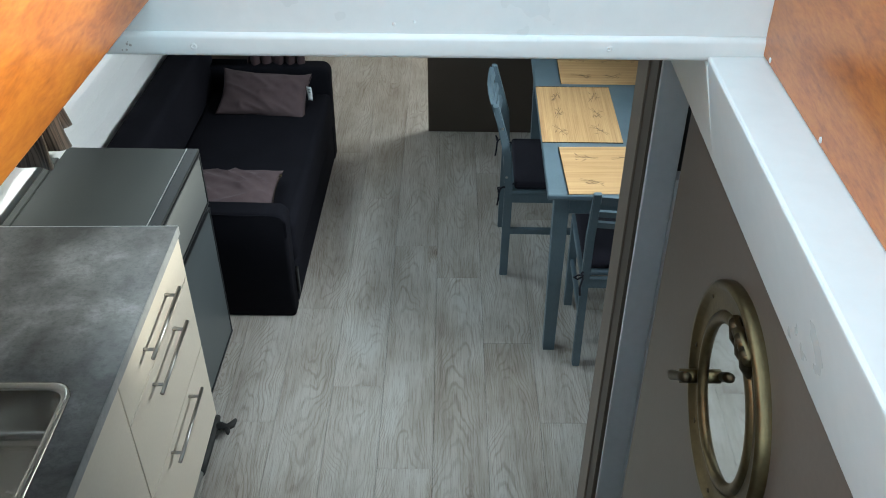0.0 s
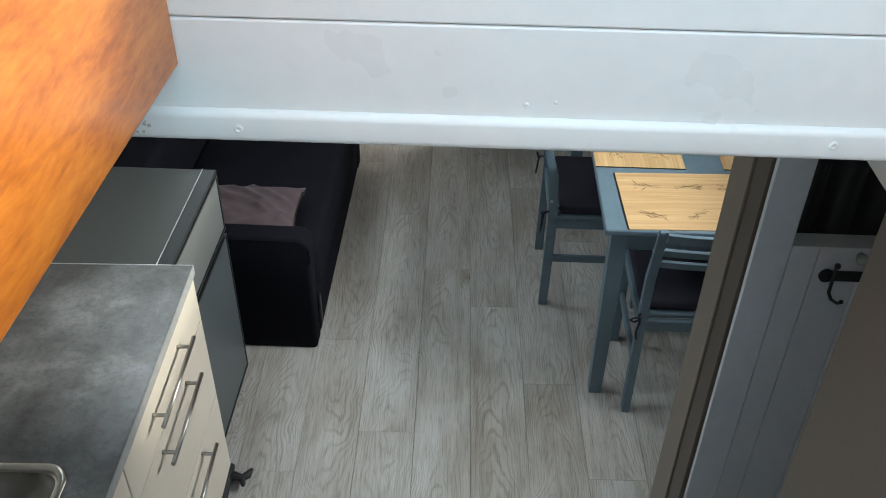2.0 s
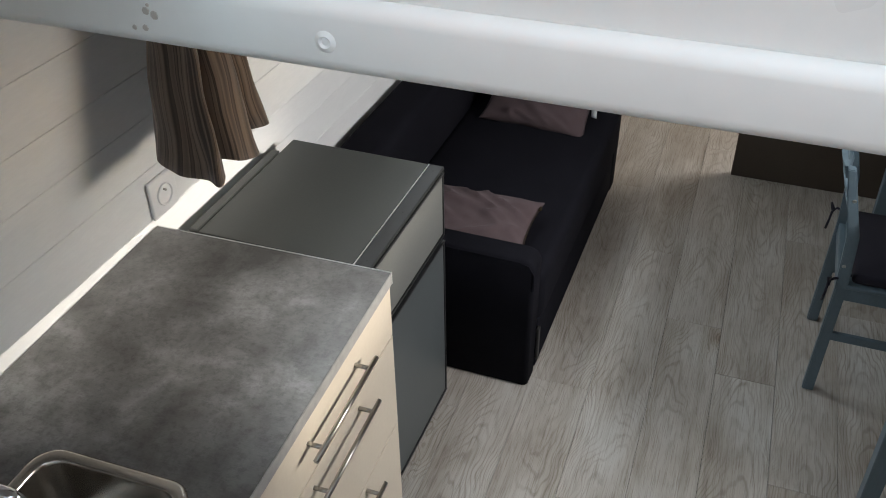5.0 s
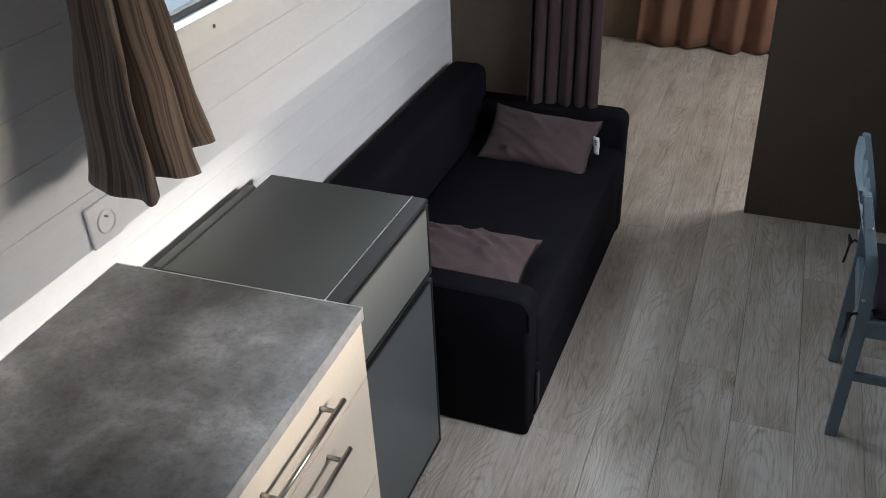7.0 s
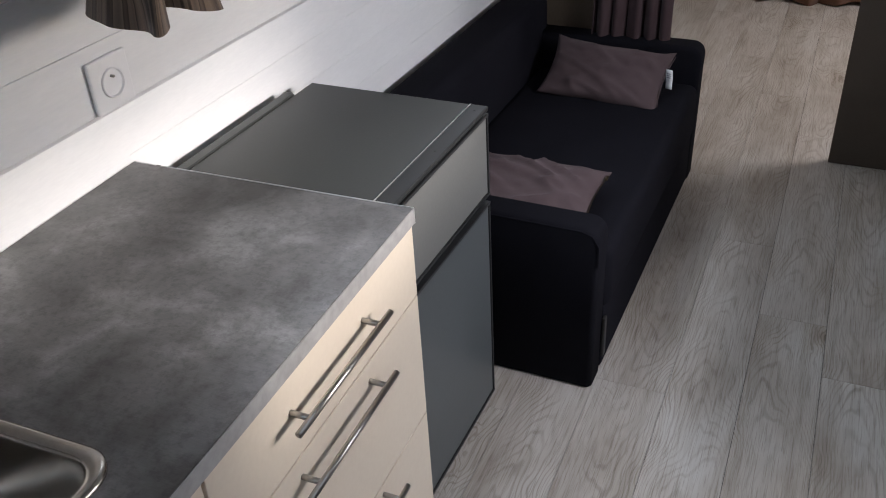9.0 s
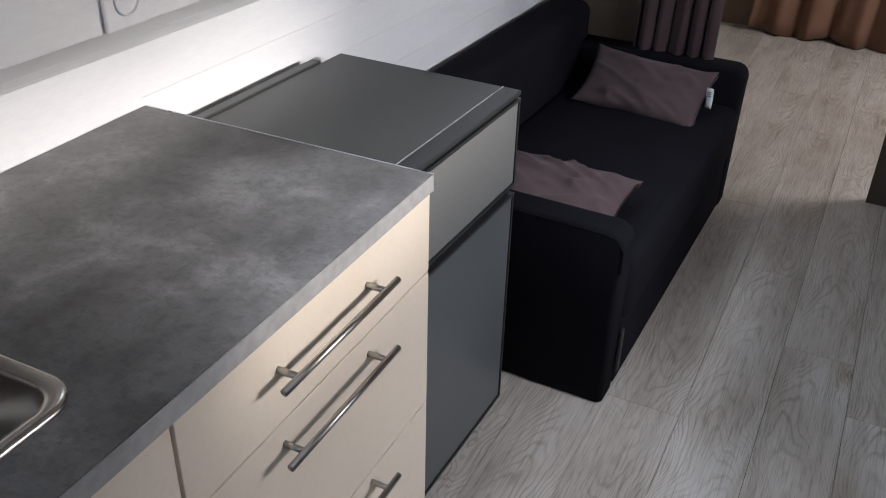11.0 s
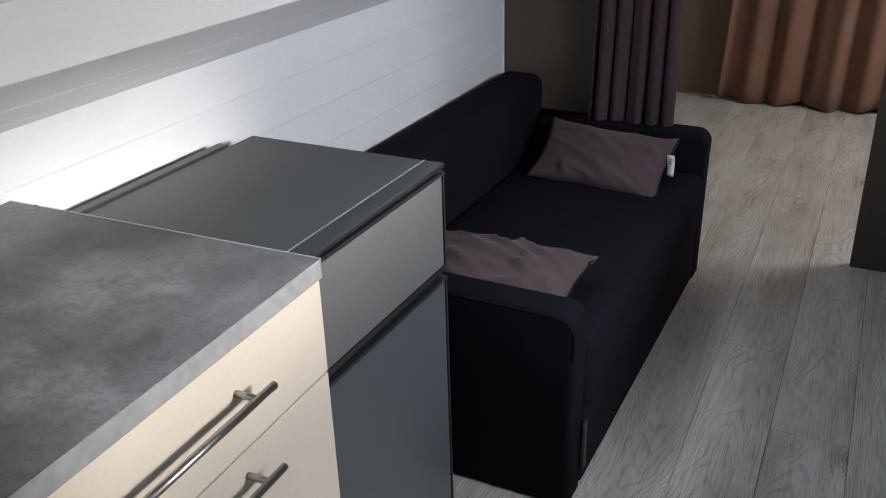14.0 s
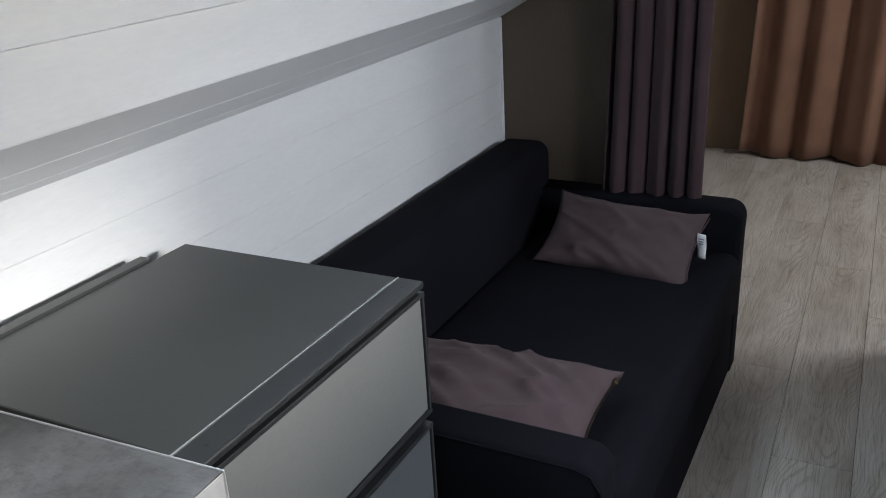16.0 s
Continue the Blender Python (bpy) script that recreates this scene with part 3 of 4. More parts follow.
def counter():
    y0, y1, x0, x1 = 0.35, 2.193, HULL + 0.003, -WT
    top = thing("worktop", "dark grey concrete-look laminate worktop with pale end strip", "worktop")
    sx0, sx1, sy0, sy1 = -1.198, -0.912, 1.02, 1.531
    slab = bmesh.new()
    for a in ((x0, sx0, y0, y1), (sx1, x1, y0, y1), (sx0, sx1, y0, sy0), (sx0, sx1, sy1, y1)):
        box(a[0], a[1], a[2], a[3], 0.871, 0.90, bm=slab)
    bmesh.ops.remove_doubles(slab, verts=slab.verts[:], dist=1e-5)
    part("slab", slab, M_TOP, top)
    part("front_edge", box(x1 + 0.0002, x1 + 0.0025, y0, y1, 0.870, 0.8995, 0.001, 1), M_EDGE, top, "pale grey marbled front edge")
    part("end_strip", box(x0, x1 + 0.0025, y1 + 0.0002, y1 + 0.003, 0.869, 0.9012, 0.0008, 1), M_EDGESTRIP, top, "pale aluminium end strip")

    def front(name, label, fy0, fy1, fz0, fz1, parent):
        return part(name, box(x1 - 0.030, x1 - 0.007, fy0 + 0.0015, fy1 - 0.0015, fz0 + 0.0015, fz1 - 0.0015, 0.0015, 2), M_CREAM, parent, label)

    def handle(parent, ya, yb, z):
        xh = x1 + 0.027
        bar = part("handle", tube([(xh, ya, z), (xh, yb, z)], 0.0056, 12), M_STEEL, parent, "brushed steel bar handle", smooth=True)
        for y in (ya + 0.035, yb - 0.035):
            part("handle_post", tube([(x1 - 0.010, y, z), (xh, y, z)], 0.005, 10), M_STEEL, bar, smooth=True)

    drawers = thing("drawer_cabinet", "cream lacquered three-drawer base cabinet with steel bar handles", "cabinet")
    part("body", box(x0 + 0.02, x1 - 0.032, 1.60, y1 - 0.008, 0.10, 0.869, 0.001, 1), M_CARCASS, drawers)
    for z0, z1, hz in ((0.712, 0.866, 0.802), (0.424, 0.712, 0.674), (0.105, 0.424, 0.399)):
        d = front("drawer_front", "", 1.580, y1 + 0.009, z0, z1, drawers)
        handle(d, 1.735, 2.03, hz)
    part("plinth", box(x0 + 0.02, -0.885, 1.60, y1 - 0.01, 0.0, 0.099), M_KICK, drawers)
    sinkcab = thing("sink_cabinet", "cream lacquered base cabinet under the sink", "cabinet")
    part("body", box(x0 + 0.02, x1 - 0.032, 0.36, 1.598, 0.10, 0.60, 0.001, 1), M_CARCASS, sinkcab)
    part("upstand", box(x1 - 0.06, x1 - 0.032, 0.36, 1.598, 0.601, 0.869), M_CARCASS, sinkcab)
    front("door", "", 0.98, 1.577, 0.105, 0.866, sinkcab)
    front("door", "", 0.37, 0.979, 0.105, 0.866, sinkcab)
    part("plinth", box(x0 + 0.02, -0.885, 0.36, 1.598, 0.0, 0.099), M_KICK, sinkcab)

    sink = thing("sink", "stainless steel inset sink with rounded corners", "sink", (-1.055, 1.2755, 0.9))

    def ring(hx, hy, r, z, n=8):
        pts = []
        for cx, cy, a0 in ((hx - r, hy - r, 0), (-hx + r, hy - r, 90), (-hx + r, -hy + r, 180), (hx - r, -hy + r, 270)):
            pts += [(cx + r * math.cos(radians(a0 + 90 * k / n)), cy + r * math.sin(radians(a0 + 90 * k / n)), z) for k in range(n + 1)]
        return pts
    bowl = bmesh.new()
    levels = [ring(0.155, 0.272, 0.050, 0.0005), ring(0.155, 0.272, 0.050, 0.005), ring(0.149, 0.266, 0.046, 0.0075), ring(0.137, 0.254, 0.042, 0.006), ring(0.133, 0.250, 0.042, -0.004),
              ring(0.125, 0.242, 0.045, -0.11), ring(0.115, 0.232, 0.055, -0.138), ring(0.093, 0.21, 0.06, -0.148), ring(0.04, 0.04, 0.038, -0.152)]
    rings = [[bowl.verts.new(p) for p in lv] for lv in levels]
    for a, c in zip(rings, rings[1:]):
        for k in range(len(a)):
            bowl.faces.new((a[k], a[(k + 1) % len(a)], c[(k + 1) % len(c)], c[k]))
    bowl.faces.new(rings[-1])
    bmesh.ops.recalc_face_normals(bowl, faces=bowl.faces[:])
    b = part("bowl", bowl, M_SINK, sink, smooth=True)
    drain = part("drain", lathe([(0.030, 0.0), (0.032, 0.003), (0.026, 0.004), (0.022, 0.001), (0.0, 0.0005)], 24, pose(0, 0.02, -0.1515)), M_CHROME, sink, "chrome drain ring", smooth=True)
    part("plug", lathe([(0.0, 0.008), (0.012, 0.006), (0.016, 0.002), (0.017, 0.0)], 20, pose(0, 0.02, -0.1505)), M_RUBBER, drain)

    tap = thing("tap", "chrome mixer tap with a flat lever beside the sink", "tap", (-1.255, 1.372, 0.9))
    part("base", lathe([(0.0, 0.0), (0.027, 0.0), (0.027, 0.006), (0.022, 0.010), (0.021, 0.09), (0.023, 0.095), (0.0, 0.105)], 24), M_CHROME, tap, smooth=True)
    spout = part("spout", tube([(0.0, 0, 0.07), (0.045, 0.0, 0.095), (0.10, 0.005, 0.108), (0.145, 0.008, 0.104), (0.165, 0.01, 0.088)], [0.014, 0.014, 0.013, 0.012, 0.012], 14), M_CHROME, tap, smooth=True)
    part("nozzle", lathe([(0.0, -0.004), (0.010, -0.004), (0.0125, 0.0), (0.0125, 0.012)], 16, pose(0.166, 0.01, 0.076, 0, -15)), M_BLACKTRIM, spout)
    part("lever", box(-0.01, 0.06, -0.012, 0.012, 0.108, 0.118, 0.005, 2), M_CHROME, tap, smooth=True)


counter()
for ob in scene.objects:
    if ob.name.split(".")[0] in ("worktop", "drawer_cabinet", "sink_cabinet", "sink", "tap"):
        ob.matrix_world = SKEW @ ob.matrix_world


def fridge():
    f = thing("fridge", "grey two-door compact fridge with black trim beside the worktop", "fridge")
    x0, x1, y0, y1, top = -1.352, -0.915, 2.245, 2.732, 0.85
    part("body", box(x0, x1, y0, y1, 0.012, top - 0.012, 0.003, 2), M_FRIDGE, f)
    part("top_panel", box(x0, -0.938, y0, y1, top - 0.0115, top, 0.0025, 2), M_FRIDGE, f, "grey-green top panel")
    part("joint_line", box(-0.9375, -0.9355, y0, y1, top - 0.0115, top + 0.0006), M_EDGESTRIP, f, "thin pale joint line")
    strip = part("front_strip", box(-0.935, -0.893, y0, y1, top - 0.010, top + 0.001, 0.003, 2), M_BLACKTRIM, f, "black front strip with screw holes")
    for y in (2.275, 2.49, 2.70):
        part("screw_hole", lathe([(0, 0.0012), (0.0022, 0.001), (0.003, 0)], 10, pose(-0.913, y, top + 0.0005)), M_RUBBER, strip)
    for nm, z0, z1, mt in (("freezer_door", 0.634, 0.826, M_FRIDGEDOOR), ("fridge_door", 0.022, 0.600, M_FRIDGELOW)):
        d = part(nm, box(-0.914, -0.897, y0 + 0.008, y1 - 0.007, z0, z1, 0.001, 1), mt, f)
        part("door_frame", box(-0.9145, -0.894, y0, y0 + 0.007, z0 - 0.006, z1 + 0.006, 0.001, 1), M_BLACKTRIM, d)
        part("door_frame", box(-0.9145, -0.894, y1 - 0.006, y1, z0 - 0.006, z1 + 0.006, 0.001, 1), M_BLACKTRIM, d)
        part("door_frame", box(-0.9145, -0.893, y0, y1, z1 + 0.0005, z1 + 0.008, 0.001, 1), M_BLACKTRIM, d)
        part("door_frame", box(-0.9145, -0.893, y0, y1, z0 - 0.008, z0 - 0.0005, 0.001, 1), M_BLACKTRIM, d)
    part("gasket", box(-0.914, -0.905, y0 + 0.004, y1 - 0.004, 0.610, 0.625), M_RUBBER, f)
    part("base", box(x0 + 0.03, -0.93, y0 + 0.02, y1 - 0.02, 0.0, 0.0118), M_RUBBER, f)
    part("back_plate", box(-1.378, -1.353, y0, 2.655, 0.10, top + 0.004, 0.002, 1), M_FRIDGE, f, "dark back plate standing proud of the top")
    part("catch", lathe([(0.0, 0.010), (0.006, 0.008), (0.007, 0.0)], 12, pose(-0.893, 2.262, 0.553, 0, 90)), M_SOCKET, f, "small white catch")


fridge()


# ---- saloon ----
def soft_box(x0, x1, y0, y1, z0, z1, r, seg=5):
    return box(x0, x1, y0, y1, z0, z1, r, seg)


def sofa_arm(y0, y1, x1, h, r):
    """An arm with a rounded front top corner, along x."""
    x0 = -1.385
    outline = [(x0, 0.006), (x1, 0.006), (x1 + 0.004, h - r - 0.05)]
    outline += [(x1 + 0.006 - r + r * math.cos(radians(a)), h - 0.006 - r + r * math.sin(radians(a))) for a in range(0, 91, 15)]
    outline += [(x0, h)]
    bm = prism(outline, y0, y1)
    caps = [e for f in bm.faces if abs(f.normal.y) > 0.9 for e in f.edges if max(v.co.z for v in e.verts) > 0.01]
    bmesh.ops.bevel(bm, geom=list(set(caps)), offset=0.016, segments=4, profile=0.5, affect="EDGES")
    return bm


def sofa():
    s = thing("sofa", "charcoal fabric two-seat sofa with rounded arms against the hull side", "sofa")
    part("near_arm", sofa_arm(2.84, 2.932, -0.658, 0.512, 0.045), M_SOFA, s, smooth=True)
    part("far_arm", sofa_arm(4.098, 4.192, -0.655, 0.528, 0.045), M_SOFA, s, smooth=True)
    part("backrest", soft_box(-1.395, -1.235, 2.925, 4.185, 0.10, 0.655, 0.04), M_SOFA, s, smooth=True)
    part("seat", soft_box(-1.25, -0.645, 2.930, 4.100, 0.20, 0.395, 0.035), M_SOFA, s, smooth=True)
    part("base", soft_box(-1.36, -0.656, 2.928, 4.102, 0.006, 0.215, 0.012, 3), M_SOFA, s, smooth=True)
    for y in (2.87, 4.15):
        for x in (-1.33, -0.71):
            part("foot", box(x - 0.02, x + 0.02, y - 0.015, y + 0.015, 0, 0.007), M_RUBBER, s)
    part("pull_tab", box(-0.6555, -0.646, 2.915, 2.937, 0.06, 0.19, 0.003, 2), M_RUBBER, s, "black hanging strap at the arm")
    part("seam", tube([(-0.655, 2.843, 0.40), (-0.655, 2.842, 0.46), (-0.672, 2.842, 0.488), (-0.70, 2.842, 0.497), (-0.90, 2.842, 0.499), (-1.38, 2.842, 0.50)], 0.0022, 6), M_SOFA, s)


sofa()


def pillow(name, label, w, d, h, m, seed, tag=False):
    """A plump scatter cushion with pulled corners and creases."""
    c = thing(name, label, "cushion", group="cushions on the sofa")
    c.matrix_world = m
    bm = bmesh.new()
    N, K = 48, 34
    rnd = random.Random(seed)
    grid = {}
    for side in (1, -1):
        for i in range(N + 1):
            for j in range(K + 1):
                u, v = i / N * 2 - 1, j / K * 2 - 1
                edge = (1 - abs(u) ** 2.2) * (1 - abs(v) ** 2.2)
                pull = 1 - 0.075 * (1 - v * v) * abs(u) ** 3
                pull_v = 1 - 0.12 * (1 - abs(u) ** 3) * abs(v) ** 3 - 0.025 * math.sin(u * 7 + seed) * (1 - u * u) * abs(v) ** 3
                z = side * h / 2 * max(edge, 0) ** 0.55
                p = Vector((u * w / 2 * pull, v * d / 2 * pull_v, z))
                fold = 1 - abs(noise.noise(Vector((p.x * 9 + p.y * 16 + seed, p.y * 5 - p.x * 4, seed * 2.3 + side))))
                crease = (fold ** 5 - 0.4) * 0.016 + noise.noise(Vector((p.x * 14 + seed, p.y * 26, seed * 3.1 + side))) * 0.007 + noise.noise(Vector((p.x * 40, p.y * 44 + seed, side))) * 0.0022
                p.z += crease * side * min(1, edge * 2.2)
                p.z += 0.010 * abs(u * v) ** 3 * (1 if seed % 2 else -0.3)
                if (i in (0, N) or j in (0, K)) and side < 0:
                    grid[side, i, j] = grid[1, i, j]
                else:
                    grid[side, i, j] = bm.verts.new(p)
        for i in range(N):
            for j in range(K):
                q = [grid[side, i, j], grid[side, i + 1, j], grid[side, i + 1, j + 1], grid[side, i, j + 1]]
                bm.faces.new(q if side > 0 else q[::-1])
    part("cover", bm, M_CUSHION, c, smooth=True)
    seam = [(w / 2 * (1 - 0.075 * (1 - v * v)) + 0.001, v * d / 2 * 0.97, 0) for v in (-0.95, -0.5, 0, 0.5, 0.95)]
    part("piping", tube(seam, 0.0016, 6), M_CUSHION, c)
    if not tag:
        zip_line = [(w / 2 * (1 - 0.075 * (1 - v * v)) + 0.003, v * d / 2 * 0.95, 0.003) for v in (-0.8, -0.4, 0, 0.4, 0.72)]
        zipper = part("zip", tube(zip_line, 0.0013, 6), M_BRONZE, c, "dark zip along the seam")
        part("zip_pull", box(zip_line[-1][0] - 0.004, zip_line[-1][0] + 0.006, zip_line[-1][1] - 0.006, zip_line[-1][1] + 0.012, 0.002, 0.008, 0.002, 1), M_BRONZE, zipper)
    if tag:
        t = bmesh.new()
        down, out = Vector((0.12, -0.70, -0.70)), Vector((0.90, -0.25, 0.30))
        top = Vector((w / 2 - 0.014, 0.052, 0.018))
        rows = [[t.verts.new(top + down * (0.011 * k) + out * (0.014 * q) + Vector((0, -0.003, 0.004)) * math.sin(k * 1.1 + q)) for q in range(3)] for k in range(7)]
        for e, f in zip(rows, rows[1:]):
            for k in range(2):
                t.faces.new((e[k], e[k + 1], f[k + 1], f[k]))
        lab = solid(part("care_label", t, M_TAGWHITE, c, "white care label hanging from the seam", smooth=True), 0.0008)
        bars = bmesh.new()
        for k in (1.2, 1.8, 2.4):
            p0 = top + down * (0.011 * k) + Vector((0, -0.002, 0.0035))
            q4 = [p0 + out * 0.004, p0 + out * 0.020, p0 + out * 0.020 + down * 0.003, p0 + out * 0.004 + down * 0.003]
            bars.faces.new([bars.verts.new(p) for p in q4])
        solid(part("print", bars, M_TAGPRINT, lab), 0.0004)
    return c


pillow("cushion", "mauve-brown scatter cushion with white care label against the far sofa arm", 0.43, 0.255, 0.10, pose(-0.945, 3.935, 0.456, 34, 3, -2), 3, True)
pillow("cushion", "mauve-brown scatter cushion lying behind the near sofa arm", 0.46, 0.31, 0.10, pose(-0.958, 3.085, 0.442, 6, 0, 1), 8)


def table():
    t = thing("dining_table", "blue-grey painted wooden dining table with square legs", "table")
    x0, x1, y0, y1 = 0.309, 1.12, 2.624, 3.95
    part("tabletop", box(x0, x1, y0, y1, 0.728, 0.750, 0.006, 3), M_BLUE, t)
    for a in ((x0 + 0.05, x1 - 0.05, y0 + 0.045, y0 + 0.063), (x0 + 0.05, x1 - 0.05, y1 - 0.063, y1 - 0.045), (x0 + 0.045, x0 + 0.063, y0 + 0.07, y1 - 0.07), (x1 - 0.063, x1 - 0.045, y0 + 0.07, y1 - 0.07)):
        part("apron", box(*a, 0.645, 0.727, 0.002, 1), M_BLUE, t)
    for x in (x0 + 0.028, x1 - 0.083):
        for y in (y0 + 0.038, y1 - 0.093):
            bm = box(x, x + 0.055, y, y + 0.055, 0, 0.727, 0.003, 2)
            for v in bm.verts:
                if v.co.z < 0.3:
                    v.co.x = x + 0.0275 + (v.co.x - x - 0.0275) * 0.8
                    v.co.y = y + 0.0275 + (v.co.y - y - 0.0275) * 0.8
            part("leg", bm, M_BLUE, t)
    return t


table()


def placemat(x, y, turn, w=0.45, d=0.32, seed=1):
    p = thing("placemat", "bamboo placemat with printed brown leaf sprigs on the table", "placemat", (x, y, 0.7505), turn, "placemats on the table")
    part("mat", box(-w / 2, w / 2, -d / 2, d / 2, 0, 0.0025, 0.0008, 1), M_BAMBOO, p)
    part("edge_tape", box(-w / 2 - 0.002, -w / 2, -d / 2, d / 2, 0, 0.003), M_BRONZE, p)
    part("edge_tape", box(w / 2, w / 2 + 0.002, -d / 2, d / 2, 0, 0.003), M_BRONZE, p)
    rnd = random.Random(seed)
    for k in range(6):
        cx, cy = (-0.30 + 0.30 * (k % 3)) * w, (-0.25 if k < 3 else 0.25) * d
        bm = bmesh.new()
        a0 = rnd.uniform(-0.6, 0.6) + (math.pi if k % 2 else 0)
        for n in range(9):
            a = a0 + rnd.uniform(-1.0, 1.0)
            L = rnd.uniform(0.016, 0.034)
            sx, sy = cx + rnd.uniform(-0.030, 0.030), cy + rnd.uniform(-0.014, 0.014)
            ux, uy = math.cos(a), math.sin(a)
            wv = rnd.uniform(0.0016, 0.003)
            pts = [(sx, sy), (sx + ux * L * 0.4 - uy * wv, sy + uy * L * 0.4 + ux * wv), (sx + ux * L, sy + uy * L), (sx + ux * L * 0.4 + uy * wv, sy + uy * L * 0.4 - ux * wv)]
            z = 0.0031 + n * 0.00004
            bm.faces.new([bm.verts.new((px, py, z)) for px, py in pts][::-1])
        for n in range(2):
            a = a0 + 0.25 * n
            x0, y0 = cx - 0.045 * math.cos(a), cy - 0.045 * math.sin(a)
            x1, y1 = cx + 0.04 * math.cos(a), cy + 0.04 * math.sin(a)
            ux, uy = math.cos(a) * 0, 0
            nx, ny = -math.sin(a) * 0.0011, math.cos(a) * 0.0011
            bm.faces.new([bm.verts.new(q) for q in ((x0 - nx, y0 - ny, 0.0036), (x1 - nx, y1 - ny, 0.0036), (x1 + nx, y1 + ny, 0.0036), (x0 + nx, y0 + ny, 0.0036))])
        bmesh.ops.recalc_face_normals(bm, faces=bm.faces[:])
        part("leaf_print", bm, M_PRINT, p, "dark brown printed leaf sprig")
    return p


placemat(0.60, 2.796, 2.0, seed=1)
placemat(0.462, 3.215, 90, w=0.46, d=0.30, seed=2)
placemat(0.89, 3.22, 90, w=0.46, d=0.30, seed=3)
placemat(0.645, 3.63, 180, w=0.45, d=0.31, seed=4)


def chair():
    """Built with its back towards -y; the seat faces +y."""
    c = thing("dining_chair", "blue-grey painted wooden dining chair with a tied navy seat pad", "chair", group="chairs round the table")
    w, d = 0.40, 0.40
    for sx in (-1, 1):
        x = sx * (w / 2 - 0.018)
        outline = [(0.0, 0.0), (0.034, 0.0), (0.040, 0.42), (0.030, 0.60), (-0.030, 0.815), (-0.052, 0.815), (-0.004, 0.60), (0.006, 0.42)]
        bm = prism(outline, -0.014, 0.014)
        bm.transform(Matrix.Translation((x, 0, 0)) @ pose(0, 0, 0, 0, 0, 90))
        bm2 = bmesh.new()
        join(bm2, bm)
        bmesh.ops.bevel(bm2, geom=bm2.edges[:], offset=0.003, segments=2, affect="EDGES")
        leg = part("back_leg", bm2, M_BLUE, c)
        for z in (0.50, 0.72):
            y = 0.012 if z < 0.6 else -0.012
            part("bolt", lathe([(0, 0.0015), (0.005, 0.001), (0.006, 0)], 12, pose(x + sx * 0.0142, y, z, 0, 90 * sx)), M_STEEL, leg, "steel bolt head")
        part("front_leg", box(x - 0.016, x + 0.016, d - 0.036, d - 0.002, 0, 0.418, 0.003, 2), M_BLUE, c)
        part("side_rail", box(x - 0.010, x + 0.010, 0.036, d - 0.034, 0.375, 0.42, 0.003, 1), M_BLUE, c)
        part("stretcher", box(x - 0.008, x + 0.008, 0.034, d - 0.034, 0.215, 0.245, 0.003, 1), M_BLUE, c)
    part("front_rail", box(-w / 2 + 0.03, w / 2 - 0.03, d - 0.03, d - 0.01, 0.375, 0.418, 0.003, 1), M_BLUE, c)
    part("back_rail", box(-w / 2 + 0.03, w / 2 - 0.03, 0.012, 0.032, 0.375, 0.42, 0.003, 1), M_BLUE, c)
    part("seat", box(-w / 2 + 0.002, w / 2 - 0.002, 0.03, d + 0.005, 0.420, 0.436, 0.005, 2), M_BLUE, c)
    for z0, z1 in ((0.775, 0.812), (0.715, 0.742), (0.660, 0.687)):
        bm = bmesh.new()
        n = 8
        vs = []
        for k in range(n + 1):
            u = k / n * 2 - 1
            x = u * (w / 2 - 0.030)
            yb = -0.012 * (1 - u * u)
            row = []
            for z in (z0, z1):
                y = 0.012 - 0.30 * max(0, z - 0.60) + yb
                row += [bm.verts.new((x, y - 0.008, z)), bm.verts.new((x, y + 0.006, z))]
            vs.append(row)
        for a, b in zip(vs, vs[1:]):
            for i, j in ((0, 1), (1, 3), (3, 2), (2, 0)):
                bm.faces.new((a[i], a[j], b[j], b[i]))
        for e in (vs[0], vs[-1]):
            bm.faces.new((e[0], e[1], e[3], e[2]))
        bmesh.ops.recalc_face_normals(bm, faces=bm.faces[:])
        part("back_slat", bm, M_BLUE, c)
    pad = part("seat_pad", box(-w / 2 + 0.012, w / 2 - 0.012, 0.045, d - 0.004, 0.4365, 0.470, 0.014, 4), M_NAVY, c, "thin navy seat pad", smooth=True)
    for sx in (-1, 1):
        x = sx * (w / 2 - 0.016)
        part("tie", tube([(x - sx * 0.02, 0.05, 0.455), (x, 0.02, 0.452), (x + sx * 0.016, -0.004, 0.455), (x + sx * 0.012, -0.016, 0.440), (x + sx * 0.02, -0.018, 0.40), (x + sx * 0.016, -0.022, 0.37)], 0.004, 8), M_NAVY, pad, "navy tie knotted round the back leg", smooth=True)
        part("tie", tube([(x + sx * 0.010, -0.012, 0.452), (x + sx * 0.030, -0.022, 0.462), (x + sx * 0.044, -0.020, 0.450), (x + sx * 0.030, -0.016, 0.438), (x + sx * 0.010, -0.012, 0.448)], 0.0035, 8), M_NAVY, pad, smooth=True)
    return c


chair_a = chair()
chair_a.matrix_world = pose(0.645, 2.578, 0, 0, 0, 0)
copy_thing(chair_a, pose(0.182, 3.335, 0, 0, 0, -90))


